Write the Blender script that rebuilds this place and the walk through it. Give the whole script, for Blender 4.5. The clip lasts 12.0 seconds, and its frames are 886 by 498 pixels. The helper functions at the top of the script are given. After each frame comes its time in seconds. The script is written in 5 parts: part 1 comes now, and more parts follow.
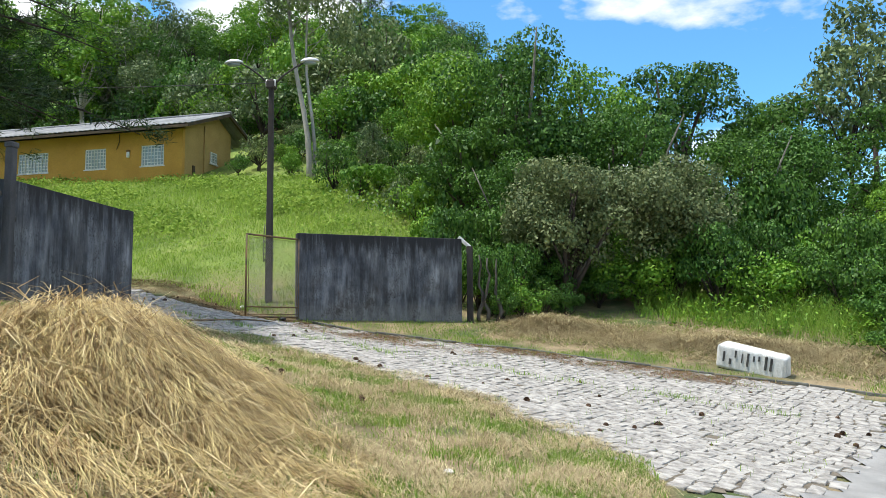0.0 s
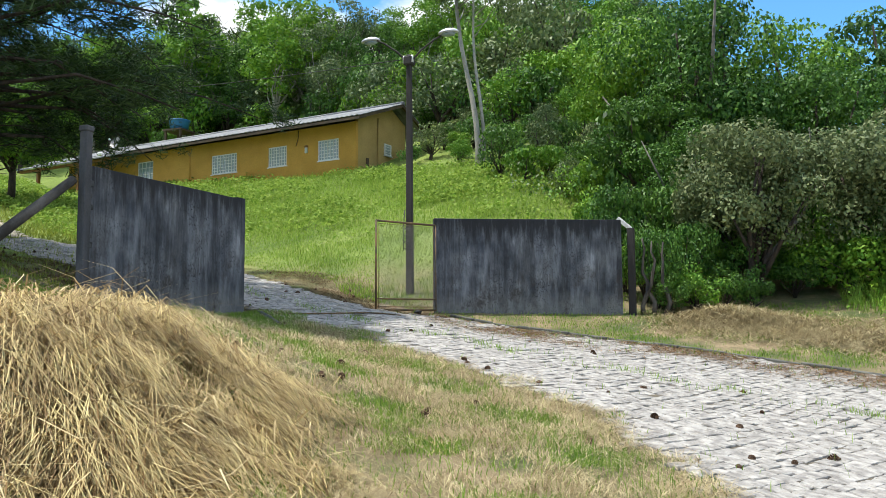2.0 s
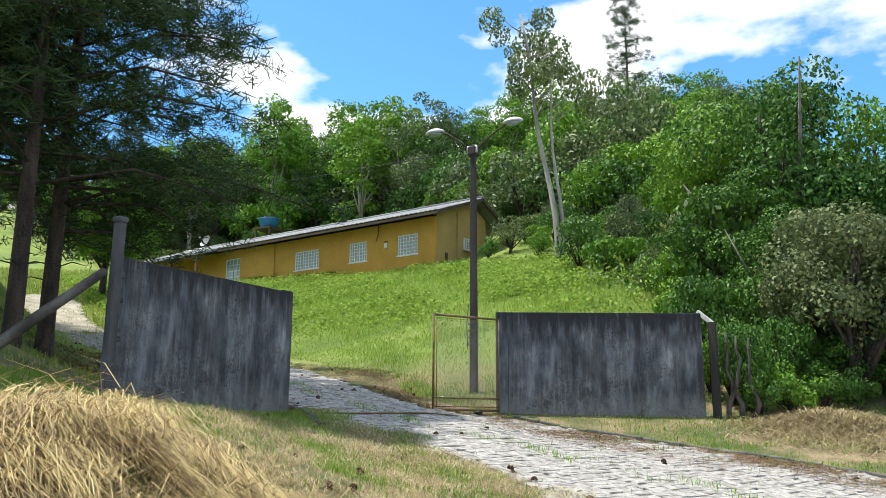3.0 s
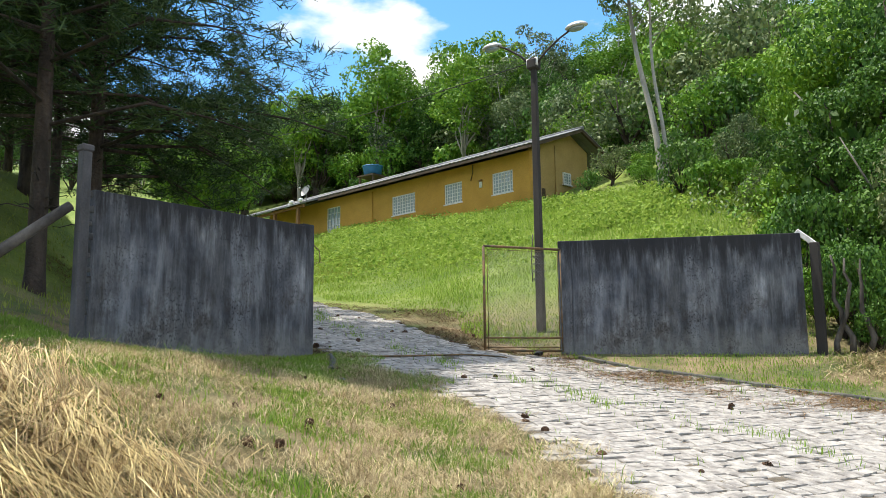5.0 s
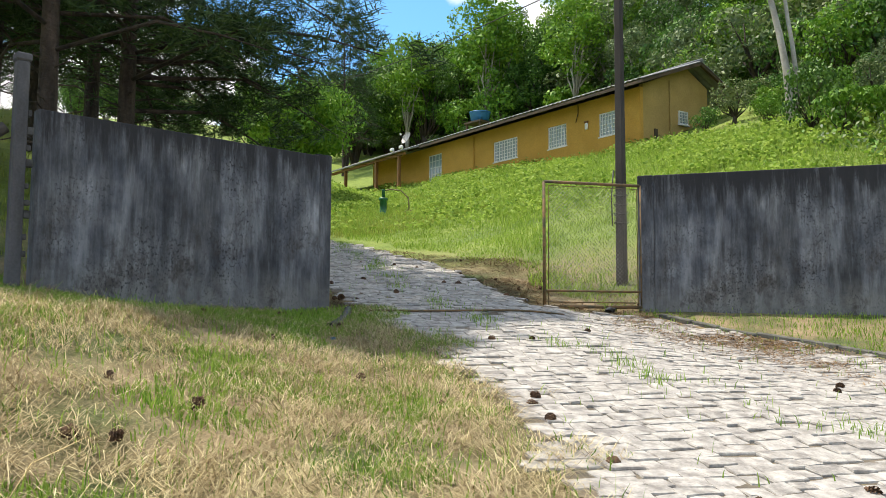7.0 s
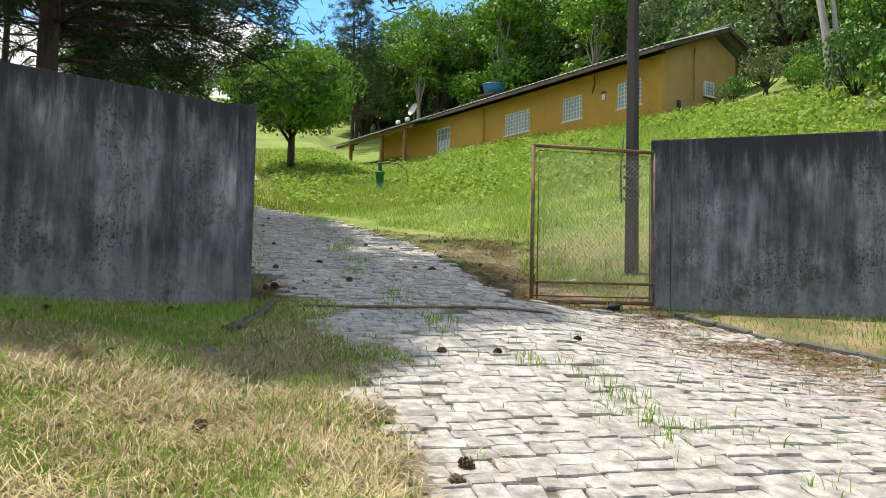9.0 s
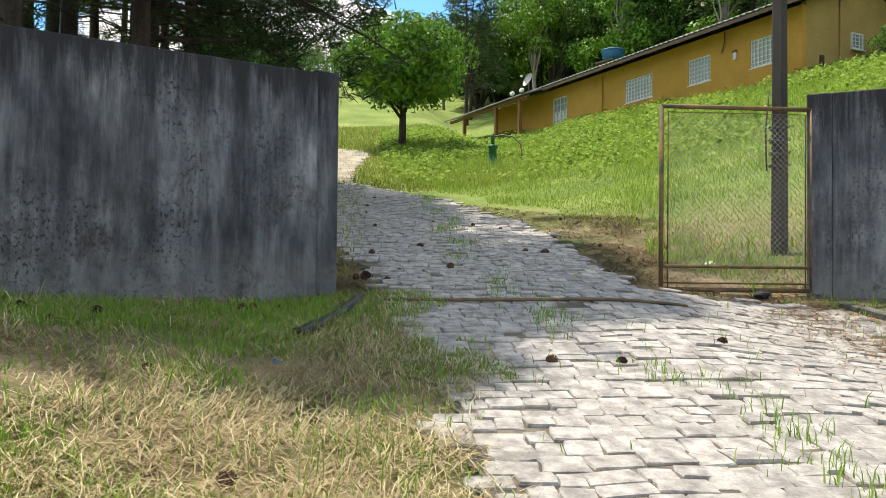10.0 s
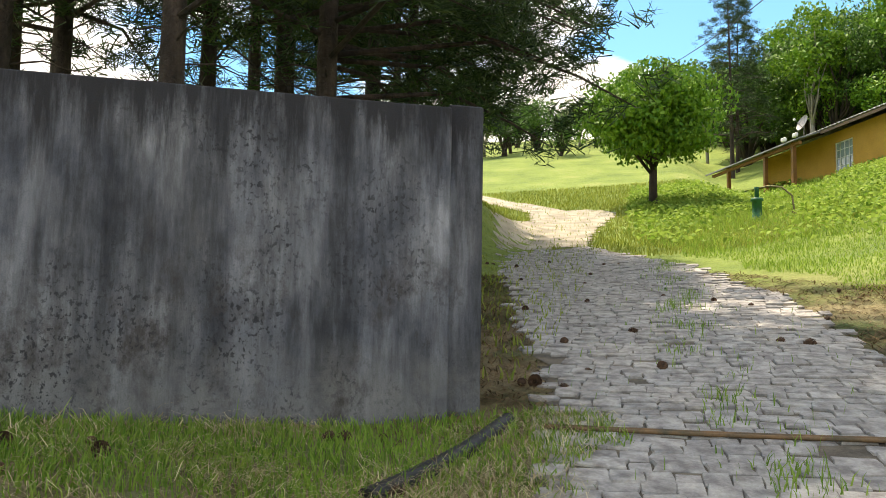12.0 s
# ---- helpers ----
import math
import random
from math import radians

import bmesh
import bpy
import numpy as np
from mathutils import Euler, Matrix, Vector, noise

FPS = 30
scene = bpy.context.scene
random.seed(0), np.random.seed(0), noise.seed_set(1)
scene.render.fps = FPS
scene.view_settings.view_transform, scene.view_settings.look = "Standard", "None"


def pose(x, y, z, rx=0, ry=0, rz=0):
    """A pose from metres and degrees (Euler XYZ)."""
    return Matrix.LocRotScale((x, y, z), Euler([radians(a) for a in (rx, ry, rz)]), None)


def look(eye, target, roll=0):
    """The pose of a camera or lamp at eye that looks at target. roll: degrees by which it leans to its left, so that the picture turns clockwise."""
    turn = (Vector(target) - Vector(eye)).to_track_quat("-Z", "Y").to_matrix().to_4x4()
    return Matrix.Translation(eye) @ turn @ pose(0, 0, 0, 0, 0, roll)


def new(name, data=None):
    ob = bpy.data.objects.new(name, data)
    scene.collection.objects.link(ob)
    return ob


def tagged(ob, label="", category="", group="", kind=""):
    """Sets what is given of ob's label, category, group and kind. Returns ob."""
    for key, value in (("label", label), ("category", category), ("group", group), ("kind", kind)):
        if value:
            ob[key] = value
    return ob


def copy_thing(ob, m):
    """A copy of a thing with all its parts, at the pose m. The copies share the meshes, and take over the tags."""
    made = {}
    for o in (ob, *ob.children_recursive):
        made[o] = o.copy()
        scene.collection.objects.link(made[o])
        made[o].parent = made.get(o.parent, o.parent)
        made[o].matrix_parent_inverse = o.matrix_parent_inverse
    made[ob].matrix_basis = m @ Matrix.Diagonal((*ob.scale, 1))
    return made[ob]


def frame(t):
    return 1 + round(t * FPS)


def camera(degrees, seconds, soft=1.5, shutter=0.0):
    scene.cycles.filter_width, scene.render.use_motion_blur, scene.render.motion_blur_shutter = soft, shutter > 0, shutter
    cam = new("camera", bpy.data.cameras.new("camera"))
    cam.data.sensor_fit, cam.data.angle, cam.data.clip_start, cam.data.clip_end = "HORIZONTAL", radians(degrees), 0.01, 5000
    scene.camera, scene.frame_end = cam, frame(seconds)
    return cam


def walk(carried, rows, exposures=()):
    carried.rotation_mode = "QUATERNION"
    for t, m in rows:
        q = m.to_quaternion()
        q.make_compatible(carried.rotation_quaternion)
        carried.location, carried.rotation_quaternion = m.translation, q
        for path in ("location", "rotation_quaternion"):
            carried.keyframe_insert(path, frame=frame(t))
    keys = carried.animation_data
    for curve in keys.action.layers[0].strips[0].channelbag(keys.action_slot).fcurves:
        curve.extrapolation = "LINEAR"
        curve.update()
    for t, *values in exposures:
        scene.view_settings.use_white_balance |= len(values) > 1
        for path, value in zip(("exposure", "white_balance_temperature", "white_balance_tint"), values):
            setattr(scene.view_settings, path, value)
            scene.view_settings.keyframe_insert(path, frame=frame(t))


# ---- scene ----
cam = camera(57.6, 12.0, soft=0.65)
PATH = [
    (0, (0.057, -0.131, 1.49), (-0.203, 1.843, 1.682), -0.4),
    (0.5, (0.302, 0.455, 1.483), (0.14, 2.442, 1.642), -0.8),
    (1, (0.537, 1.047, 1.497), (0.365, 3.035, 1.626), -0.7),
    (1.5, (0.749, 1.627, 1.511), (0.146, 3.527, 1.667), -1.0),
    (2, (0.905, 2.218, 1.532), (0.158, 4.065, 1.706), -0.4),
    (2.5, (1.09, 2.758, 1.55), (0.297, 4.565, 1.874), -0.6),
    (3, (1.178, 3.291, 1.587), (0.237, 5.008, 1.997), 0.3),
    (3.2, (1.204, 3.516, 1.607), (0.224, 5.211, 2.013), 0.8),
    (4.8, (1.547, 5.333, 1.537), (0.375, 6.906, 1.923), -0.6),
    (5, (1.551, 5.578, 1.533), (0.333, 7.139, 1.814), -0.7),
    (5.5, (1.529, 6.158, 1.536), (0.27, 7.698, 1.75), 0.3),
    (6, (1.442, 6.81, 1.525), (0.112, 8.288, 1.739), 0.7),
    (6.5, (1.212, 7.455, 1.557), (-0.223, 8.835, 1.748), 1.0),
    (7, (1.044, 8.054, 1.581), (-0.413, 9.414, 1.748), 0.3),
    (7.5, (0.769, 8.58, 1.66), (-0.703, 9.923, 1.837), 2.1),
    (7.7, (0.678, 8.781, 1.693), (-0.786, 10.133, 1.861), 2.7),
    (9.3, (-0.451, 10.451, 1.83), (-1.973, 11.745, 1.922), 0.2),
    (9.5, (-0.6, 10.61, 1.861), (-2.175, 11.841, 1.924), 0.1),
    (10, (-1.059, 11.017, 1.94), (-2.732, 12.112, 1.986), 0.6),
    (10.5, (-1.488, 11.443, 2.031), (-3.305, 12.275, 2.098), 0.5),
    (11, (-1.94, 11.854, 2.095), (-3.839, 12.475, 2.189), 0.7),
    (11.5, (-2.314, 12.296, 2.143), (-4.237, 12.831, 2.273), 0.7),
    (12, (-2.686, 12.683, 2.247), (-4.614, 13.178, 2.436), 1.0),
]
walk(cam, [(t, look(eye, target, roll)) for t, eye, target, roll in PATH],
     exposures=[(0, 0.30, 6400, 9), (0.5, 0.22, 6400, 9), (1.0, 0.10, 6400, 9), (1.5, 0.25, 6400, 9), (2.0, 0.36, 6450, 9), (3.0, 0.45, 6500, 9), (5.5, 0.48, 6850, 11), (9.5, 0.50, 7050, 11), (10.5, 0.52, 7200, 12), (12.0, 0.76, 7900, 13)])

# ---- world, sun, exposure ----
SUN_AZ, SUN_EL = radians(-108.0), radians(68.0)   # compass angle from +y clockwise
world = bpy.data.worlds.new("sky")
scene.world = world
world.use_nodes = True
wn = world.node_tree
wn.nodes.clear()
w_out = wn.nodes.new("ShaderNodeOutputWorld")
w_bg = wn.nodes.new("ShaderNodeBackground")
w_sky = wn.nodes.new("ShaderNodeTexSky")
w_sky.sky_type, w_sky.sun_disc = "NISHITA", False
w_sky.sun_elevation, w_sky.sun_rotation = SUN_EL, SUN_AZ
w_bg.inputs["Strength"].default_value = 0.105
w_sky.dust_density, w_sky.ozone_density, w_sky.air_density = 0.3, 2.5, 1.0
# cumulus clouds: white patches of noise laid over the sky on the upper half
w_co = wn.nodes.new("ShaderNodeTexCoord")
w_map = wn.nodes.new("ShaderNodeMapping")
w_map.inputs["Scale"].default_value = (1.0, 1.0, 2.2)
w_map.inputs["Location"].default_value = (0.35, 0.1, 0.25)
w_no = wn.nodes.new("ShaderNodeTexNoise")
w_no.inputs["Scale"].default_value, w_no.inputs["Detail"].default_value = 3.4, 7.0
w_no.inputs["Roughness"].default_value = 0.52
w_ra = wn.nodes.new("ShaderNodeValToRGB")
w_ra.color_ramp.elements[0].position, w_ra.color_ramp.elements[1].position = 0.455, 0.53
w_mix = wn.nodes.new("ShaderNodeMixRGB")
w_mix.inputs["Color2"].default_value = (9.4, 9.6, 9.8, 1)
wn.links.new(w_co.outputs["Generated"], w_map.inputs["Vector"])
wn.links.new(w_map.outputs["Vector"], w_no.inputs["Vector"])
wn.links.new(w_no.outputs["Fac"], w_ra.inputs["Fac"])
wn.links.new(w_ra.outputs["Color"], w_mix.inputs["Fac"])
w_tint = wn.nodes.new("ShaderNodeMixRGB")
w_tint.blend_type = "MULTIPLY"
w_tint.inputs["Fac"].default_value, w_tint.inputs["Color2"].default_value = 1.0, (0.95, 1.62, 1.90, 1)
wn.links.new(w_sky.outputs["Color"], w_tint.inputs["Color1"])
wn.links.new(w_tint.outputs["Color"], w_mix.inputs["Color1"])
wn.links.new(w_mix.outputs["Color"], w_bg.inputs["Color"])
wn.links.new(w_bg.outputs["Background"], w_out.inputs["Surface"])

sun = new("sun", bpy.data.lights.new("sun", "SUN"))
sun.data.energy, sun.data.angle, sun.data.color = 4.7, radians(0.55), (1.0, 0.96, 0.88)
sun.matrix_world = look(
    Vector((math.sin(SUN_AZ) * math.cos(SUN_EL), math.cos(SUN_AZ) * math.cos(SUN_EL), math.sin(SUN_EL))) * 80, (0, 0, 0))

# ---- materials ----


def material(name, rough=0.8, metal=0.0):
    m = bpy.data.materials.new(name)
    m.use_nodes = True
    b = m.node_tree.nodes["Principled BSDF"]
    b.inputs["Roughness"].default_value, b.inputs["Metallic"].default_value = rough, metal
    return m, m.node_tree, b


def node(nt, kind, **values):
    n = nt.nodes.new(kind)
    for k, v in values.items():
        n.inputs[k.replace("_", " ")].default_value = v
    return n


def noise_node(nt, scale, detail=4.0, rough=0.55, stretch=None, world_space=True):
    co = nt.nodes.new("ShaderNodeNewGeometry" if world_space else "ShaderNodeTexCoord")
    src = co.outputs["Position" if world_space else "Object"]
    n = node(nt, "ShaderNodeTexNoise", Scale=scale, Detail=detail, Roughness=rough)
    if stretch:
        mp = node(nt, "ShaderNodeMapping", Scale=stretch)
        nt.links.new(src, mp.inputs["Vector"])
        src = mp.outputs["Vector"]
    nt.links.new(src, n.inputs["Vector"])
    return n.outputs["Fac"]


def ramp(nt, fac, stops):
    r = nt.nodes.new("ShaderNodeValToRGB")
    e = r.color_ramp.elements
    while len(e) < len(stops):
        e.new(0.5)
    for el, (p, c) in zip(e, stops):
        el.position, el.color = p, (*c, 1) if len(c) == 3 else c
    nt.links.new(fac, r.inputs["Fac"])
    return r.outputs["Color"]


def mixc(nt, fac, a, b, mode="MIX"):
    m = nt.nodes.new("ShaderNodeMixRGB")
    m.blend_type = mode
    for sock, v in ((m.inputs["Fac"], fac), (m.inputs["Color1"], a), (m.inputs["Color2"], b)):
        if isinstance(v, (int, float)):
            sock.default_value = v
        elif isinstance(v, tuple):
            sock.default_value = (*v, 1)
        else:
            nt.links.new(v, sock)
    return m.outputs["Color"]


def bump(nt, b, height, strength=0.3, distance=0.02):
    n = node(nt, "ShaderNodeBump", Strength=strength, Distance=distance)
    nt.links.new(height, n.inputs["Height"])
    nt.links.new(n.outputs["Normal"], b.inputs["Normal"])


def grey(v):
    return (v, v, v)


def two_tone(name, a, b, scale=6.0, rough=0.8, metal=0.0, fine=40.0, bumps=0.2, dist=0.01, obj_random=0.0, stretch=None):
    """A surface of two colours in noise patches, with finer grain and relief."""
    m, nt, p = material(name, rough, metal)
    big = noise_node(nt, scale, stretch=stretch)
    col = ramp(nt, big, [(0.35, a), (0.65, b)])
    small = noise_node(nt, fine, 3.0)
    col = mixc(nt, 0.35, col, ramp(nt, small, [(0.3, grey(0.35)), (0.7, grey(1.0))]), "MULTIPLY")
    if obj_random:
        oi = nt.nodes.new("ShaderNodeObjectInfo")
        col = mixc(nt, obj_random, col, ramp(nt, oi.outputs["Random"], [(0.0, grey(0.4)), (1.0, grey(1.0))]), "MULTIPLY")
    nt.links.new(col, p.inputs["Base Color"])
    if bumps:
        bump(nt, p, small, bumps, dist)
    return m


def leafy(name, dark, light, trans=0.20, rough=0.55, vary=0.5, patch_scale=0.45, shade=(0.35, 0.45, 0.35)):
    """Leaf surface: colour varies leaf by leaf and in larger patches, and some light passes through."""
    m, nt, p = material(name, rough)
    p.inputs["Specular IOR Level"].default_value = 0.3
    geo = nt.nodes.new("ShaderNodeNewGeometry")
    col = ramp(nt, geo.outputs["Random Per Island"], [(0.0, dark), (1.0, light)])
    patch = noise_node(nt, patch_scale, 3.0)
    col = mixc(nt, vary, col, ramp(nt, patch, [(0.3, shade), (0.7, (1.0, 1.0, 0.9))]), "MULTIPLY")
    oi = nt.nodes.new("ShaderNodeObjectInfo")
    col = mixc(nt, 0.45, col, ramp(nt, oi.outputs["Random"], [(0.0, (0.5, 0.68, 0.6)), (0.5, (0.85, 1.0, 0.8)), (1.0, (1.0, 0.98, 0.65))]), "MULTIPLY")
    nt.links.new(col, p.inputs["Base Color"])
    t = nt.nodes.new("ShaderNodeBsdfTranslucent")
    nt.links.new(col, t.inputs["Color"])
    mx = node(nt, "ShaderNodeMixShader", Fac=trans)
    out = nt.nodes["Material Output"]
    nt.links.new(p.outputs["BSDF"], mx.inputs[1])
    nt.links.new(t.outputs["BSDF"], mx.inputs[2])
    nt.links.new(mx.outputs["Shader"], out.inputs["Surface"])
    return m


def concrete_material(name, top):
    """Old rendered concrete: mottled grey, fine vertical rain runs, a black crust along the top that drips down, mould specks and a paler splash zone."""
    m, nt, p = material(name, 0.93)

    def grain(scale, detail, rough, stretch):
        return noise_node(nt, scale, detail, rough, stretch, False)
    co = nt.nodes.new("ShaderNodeTexCoord")
    sep = nt.nodes.new("ShaderNodeSeparateXYZ")
    nt.links.new(co.outputs["Object"], sep.inputs["Vector"])

    def band(z0, z1):
        r = node(nt, "ShaderNodeMapRange", **{"From Min": z0, "From Max": z1})
        nt.links.new(sep.outputs["Z"], r.inputs["Value"])
        return r.outputs["Result"]
    col = ramp(nt, grain(1.9, 9, 0.62, (1.0, 1.0, 0.55)), [(0.36, (0.062, 0.069, 0.086)), (0.5, (0.145, 0.154, 0.175)), (0.64, (0.26, 0.27, 0.29))])
    col = mixc(nt, 0.75, col, ramp(nt, grain(2.6, 8, 0.68, (1.5, 1.0, 0.20)), [(0.40, grey(0.30)), (0.52, grey(0.85)), (0.62, grey(1.35))]), "MULTIPLY")
    col = mixc(nt, 0.6, col, ramp(nt, grain(11, 6, 0.7, (1.4, 1.0, 0.14)), [(0.38, grey(0.45)), (0.6, grey(1.1))]), "MULTIPLY")
    # pale lime runs
    col = mixc(nt, ramp(nt, grain(2.1, 5, 0.6, (1.6, 1.0, 0.22)), [(0.58, grey(0.0)), (0.72, grey(0.55))]), col, (0.30, 0.315, 0.35))
    # paler splashed foot
    foot = mixc(nt, 1.0, band(0.55, 0.05), ramp(nt, grain(3.0, 6, 0.7, None), [(0.3, grey(0.25)), (0.6, grey(1.0))]), "MULTIPLY")
    col = mixc(nt, ramp(nt, foot, [(0.1, grey(0.0)), (0.8, grey(0.6))]), col, (0.23, 0.225, 0.215))
    # brown-black blotches low down
    blot = mixc(nt, 1.0, ramp(nt, grain(1.7, 9, 0.8, (1.2, 1.0, 0.8)), [(0.50, grey(0.0)), (0.62, grey(1.0))]), band(1.35, 0.75), "MULTIPLY")
    col = mixc(nt, mixc(nt, 1.0, blot, grey(0.8), "MULTIPLY"), col, (0.045, 0.036, 0.032))
    # black crust along the top, with drips
    runs = ramp(nt, grain(4.2, 8, 0.7, (1.6, 1.0, 0.18)), [(0.34, grey(0.0)), (0.68, grey(1.0))])
    drip = mixc(nt, 0.5, runs, band(top - 0.75, top + 0.02), "MIX")
    col = mixc(nt, ramp(nt, drip, [(0.42, grey(0.0)), (0.68, grey(0.95))]), col, (0.020, 0.020, 0.023))
    # mould specks in patches and fine grit
    speck = grain(30, 5, 0.68, (1.0, 1.0, 0.8))
    where = ramp(nt, grain(1.5, 5, 0.65, (1.0, 1.0, 0.7)), [(0.45, grey(0.0)), (0.60, grey(1.0))])
    col = mixc(nt, mixc(nt, 1.0, ramp(nt, speck, [(0.535, grey(0.0)), (0.585, grey(0.9))]), where, "MULTIPLY"), col, (0.025, 0.026, 0.030))
    grit = grain(120, 3, 0.7, None)
    col = mixc(nt, 0.35, col, ramp(nt, grit, [(0.34, grey(0.4)), (0.6, grey(1.0))]), "MULTIPLY")
    nt.links.new(col, p.inputs["Base Color"])
    bump(nt, p, mixc(nt, 0.5, speck, grit), 0.45, 0.006)
    return m


def ground_material():
    """Mown verge: green and straw patches, bare brown earth in places."""
    m, nt, p = material("verge ground", 0.95)
    col = ramp(nt, noise_node(nt, 0.9, 6, 0.62), [(0.36, (0.10, 0.14, 0.035)), (0.48, (0.22, 0.19, 0.085)), (0.62, (0.40, 0.30, 0.17))])
    col = mixc(nt, 0.6, col, ramp(nt, noise_node(nt, 40, 6, 0.75), [(0.38, grey(0.16)), (0.62, grey(1.0))]), "MULTIPLY")
    # lush meadow up the bank behind the gate
    geo = nt.nodes.new("ShaderNodeNewGeometry")
    sep = nt.nodes.new("ShaderNodeSeparateXYZ")
    nt.links.new(geo.outputs["Position"], sep.inputs["Vector"])
    lush = ramp(nt, noise_node(nt, 0.35, 6, 0.65), [(0.3, (0.12, 0.19, 0.025)), (0.55, (0.22, 0.30, 0.045)), (0.75, (0.33, 0.35, 0.10))])
    lush = mixc(nt, 0.6, lush, ramp(nt, noise_node(nt, 9, 6, 0.7), [(0.3, grey(0.3)), (0.7, grey(1.0))]), "MULTIPLY")
    up = node(nt, "ShaderNodeMapRange", **{"From Min": 2.3, "From Max": 3.3})
    nt.links.new(sep.outputs["Z"], up.inputs["Value"])
    col = mixc(nt, up.outputs["Result"], col, lush)
    # leaf mould under the forest on the hill
    along = node(nt, "ShaderNodeVectorMath")
    along.operation = "DOT_PRODUCT"
    along.inputs[1].default_value = (0.47, 0.88, 0.0)
    nt.links.new(geo.outputs["Position"], along.inputs[0])
    wood = node(nt, "ShaderNodeMapRange", **{"From Min": 33.5, "From Max": 38.0})
    nt.links.new(along.outputs["Value"], wood.inputs["Value"])
    mould = ramp(nt, noise_node(nt, 0.6, 6, 0.65), [(0.35, (0.018, 0.026, 0.009)), (0.65, (0.06, 0.085, 0.022))])
    col = mixc(nt, wood.outputs["Result"], col, mould)
    nt.links.new(col, p.inputs["Base Color"])
    bump(nt, p, noise_node(nt, 22, 5, 0.7), 0.8, 0.05)
    return m


M_CONCRETE = concrete_material("weathered concrete", 2.02)
M_GROUND = ground_material()
M_ASPHALT = two_tone("worn asphalt", (0.24, 0.235, 0.225), (0.36, 0.35, 0.335), 2.0, 0.9, fine=90, bumps=0.4)
M_COBBLE = two_tone("granite sett", (0.25, 0.23, 0.21), (0.53, 0.50, 0.455), 9.0, 0.85, fine=55, bumps=0.5, dist=0.012, obj_random=0.3)
M_EARTH = two_tone("sandy joint earth", (0.07, 0.058, 0.042), (0.20, 0.165, 0.12), 5.0, 0.95, fine=60, bumps=0.5)
M_TRACK = two_tone("pale dirt track", (0.27, 0.235, 0.17), (0.46, 0.41, 0.31), 1.5, 0.95, fine=30)
M_YELLOW = two_tone("ochre wall paint", (0.52, 0.28, 0.045), (0.60, 0.33, 0.06), 1.2, 0.85, fine=20, bumps=0.1)
M_ROOF = two_tone("grey fibre cement roof", (0.15, 0.155, 0.16), (0.30, 0.305, 0.31), 1.0, 0.8, fine=14)
M_TIMBER = two_tone("dark roof timber", (0.05, 0.035, 0.02), (0.10, 0.065, 0.035), 2.0, 0.8)
M_POST = two_tone("varnished porch post", (0.20, 0.085, 0.02), (0.27, 0.12, 0.03), 3.0, 0.6)
M_WHITE = two_tone("white window paint", (0.70, 0.71, 0.70), (0.80, 0.80, 0.79), 4.0, 0.5, fine=30, bumps=0.05)
M_GLASS, _nt, _p = material("window glass", 0.06)
_p.inputs["Base Color"].default_value = (0.25, 0.32, 0.34, 1)
_p.inputs["Specular IOR Level"].default_value = 0.9
M_RUST = two_tone("rusted painted steel", (0.10, 0.085, 0.05), (0.26, 0.15, 0.07), 7.0, 0.75, 0.3, fine=60)
M_POLE = two_tone("dark weathered concrete pole", (0.028, 0.024, 0.022), (0.065, 0.058, 0.052), 2.5, 0.9, fine=50, stretch=(1, 1, 0.2))
M_WIRE = two_tone("galvanised wire", (0.20, 0.20, 0.19), (0.34, 0.33, 0.31), 9.0, 0.5, 0.6, bumps=0)
M_LAMP = two_tone("lamp housing", (0.55, 0.56, 0.57), (0.70, 0.71, 0.72), 5.0, 0.4, 0.2, bumps=0)
M_BARK = two_tone("dark pine bark", (0.025, 0.018, 0.013), (0.085, 0.062, 0.048), 5.0, 0.95, fine=18, bumps=1.0, dist=0.05, stretch=(1, 1, 0.25))
M_PALEBARK = two_tone("pale eucalyptus bark", (0.22, 0.20, 0.17), (0.46, 0.43, 0.38), 2.0, 0.85, fine=14, stretch=(1, 1, 0.2))
M_DEADWOOD = two_tone("grey dead wood", (0.10, 0.09, 0.075), (0.24, 0.22, 0.19), 3.0, 0.9, fine=20)
M_GREEN = two_tone("green pump paint", (0.006, 0.10, 0.04), (0.012, 0.15, 0.06), 8.0, 0.45, bumps=0.05)
M_BLUE = two_tone("blue water tank plastic", (0.02, 0.16, 0.32), (0.03, 0.20, 0.40), 3.0, 0.5, bumps=0.05)
M_PAINTEDBLOCK = two_tone("whitewashed block", (0.55, 0.55, 0.53), (0.78, 0.78, 0.76), 5.0, 0.9, fine=30, stretch=(3, 3, 0.4))
M_BLACK = two_tone("black mark", (0.03, 0.03, 0.03), (0.10, 0.10, 0.10), 9.0, 0.8)
M_PIPE = two_tone("black corrugated pipe", (0.012, 0.012, 0.013), (0.035, 0.035, 0.036), 9.0, 0.5)
M_CONE = two_tone("brown pine cone", (0.05, 0.028, 0.015), (0.15, 0.08, 0.042), 30.0, 0.9)
M_STRAW = leafy("dry cut grass", (0.25, 0.135, 0.05), (1.0, 0.78, 0.44), 0.10, 0.55, 0.75, 3.6, (0.30, 0.21, 0.13))
M_STRAWPALE = leafy("raked pale straw", (0.30, 0.195, 0.10), (0.92, 0.75, 0.50), 0.2, 0.6, 0.5, 3.0, (0.40, 0.33, 0.25))
M_LAWN = leafy("uncut lawn grass", (0.19, 0.25, 0.035), (0.42, 0.44, 0.11), 0.35, 0.6, 0.35, 0.8)
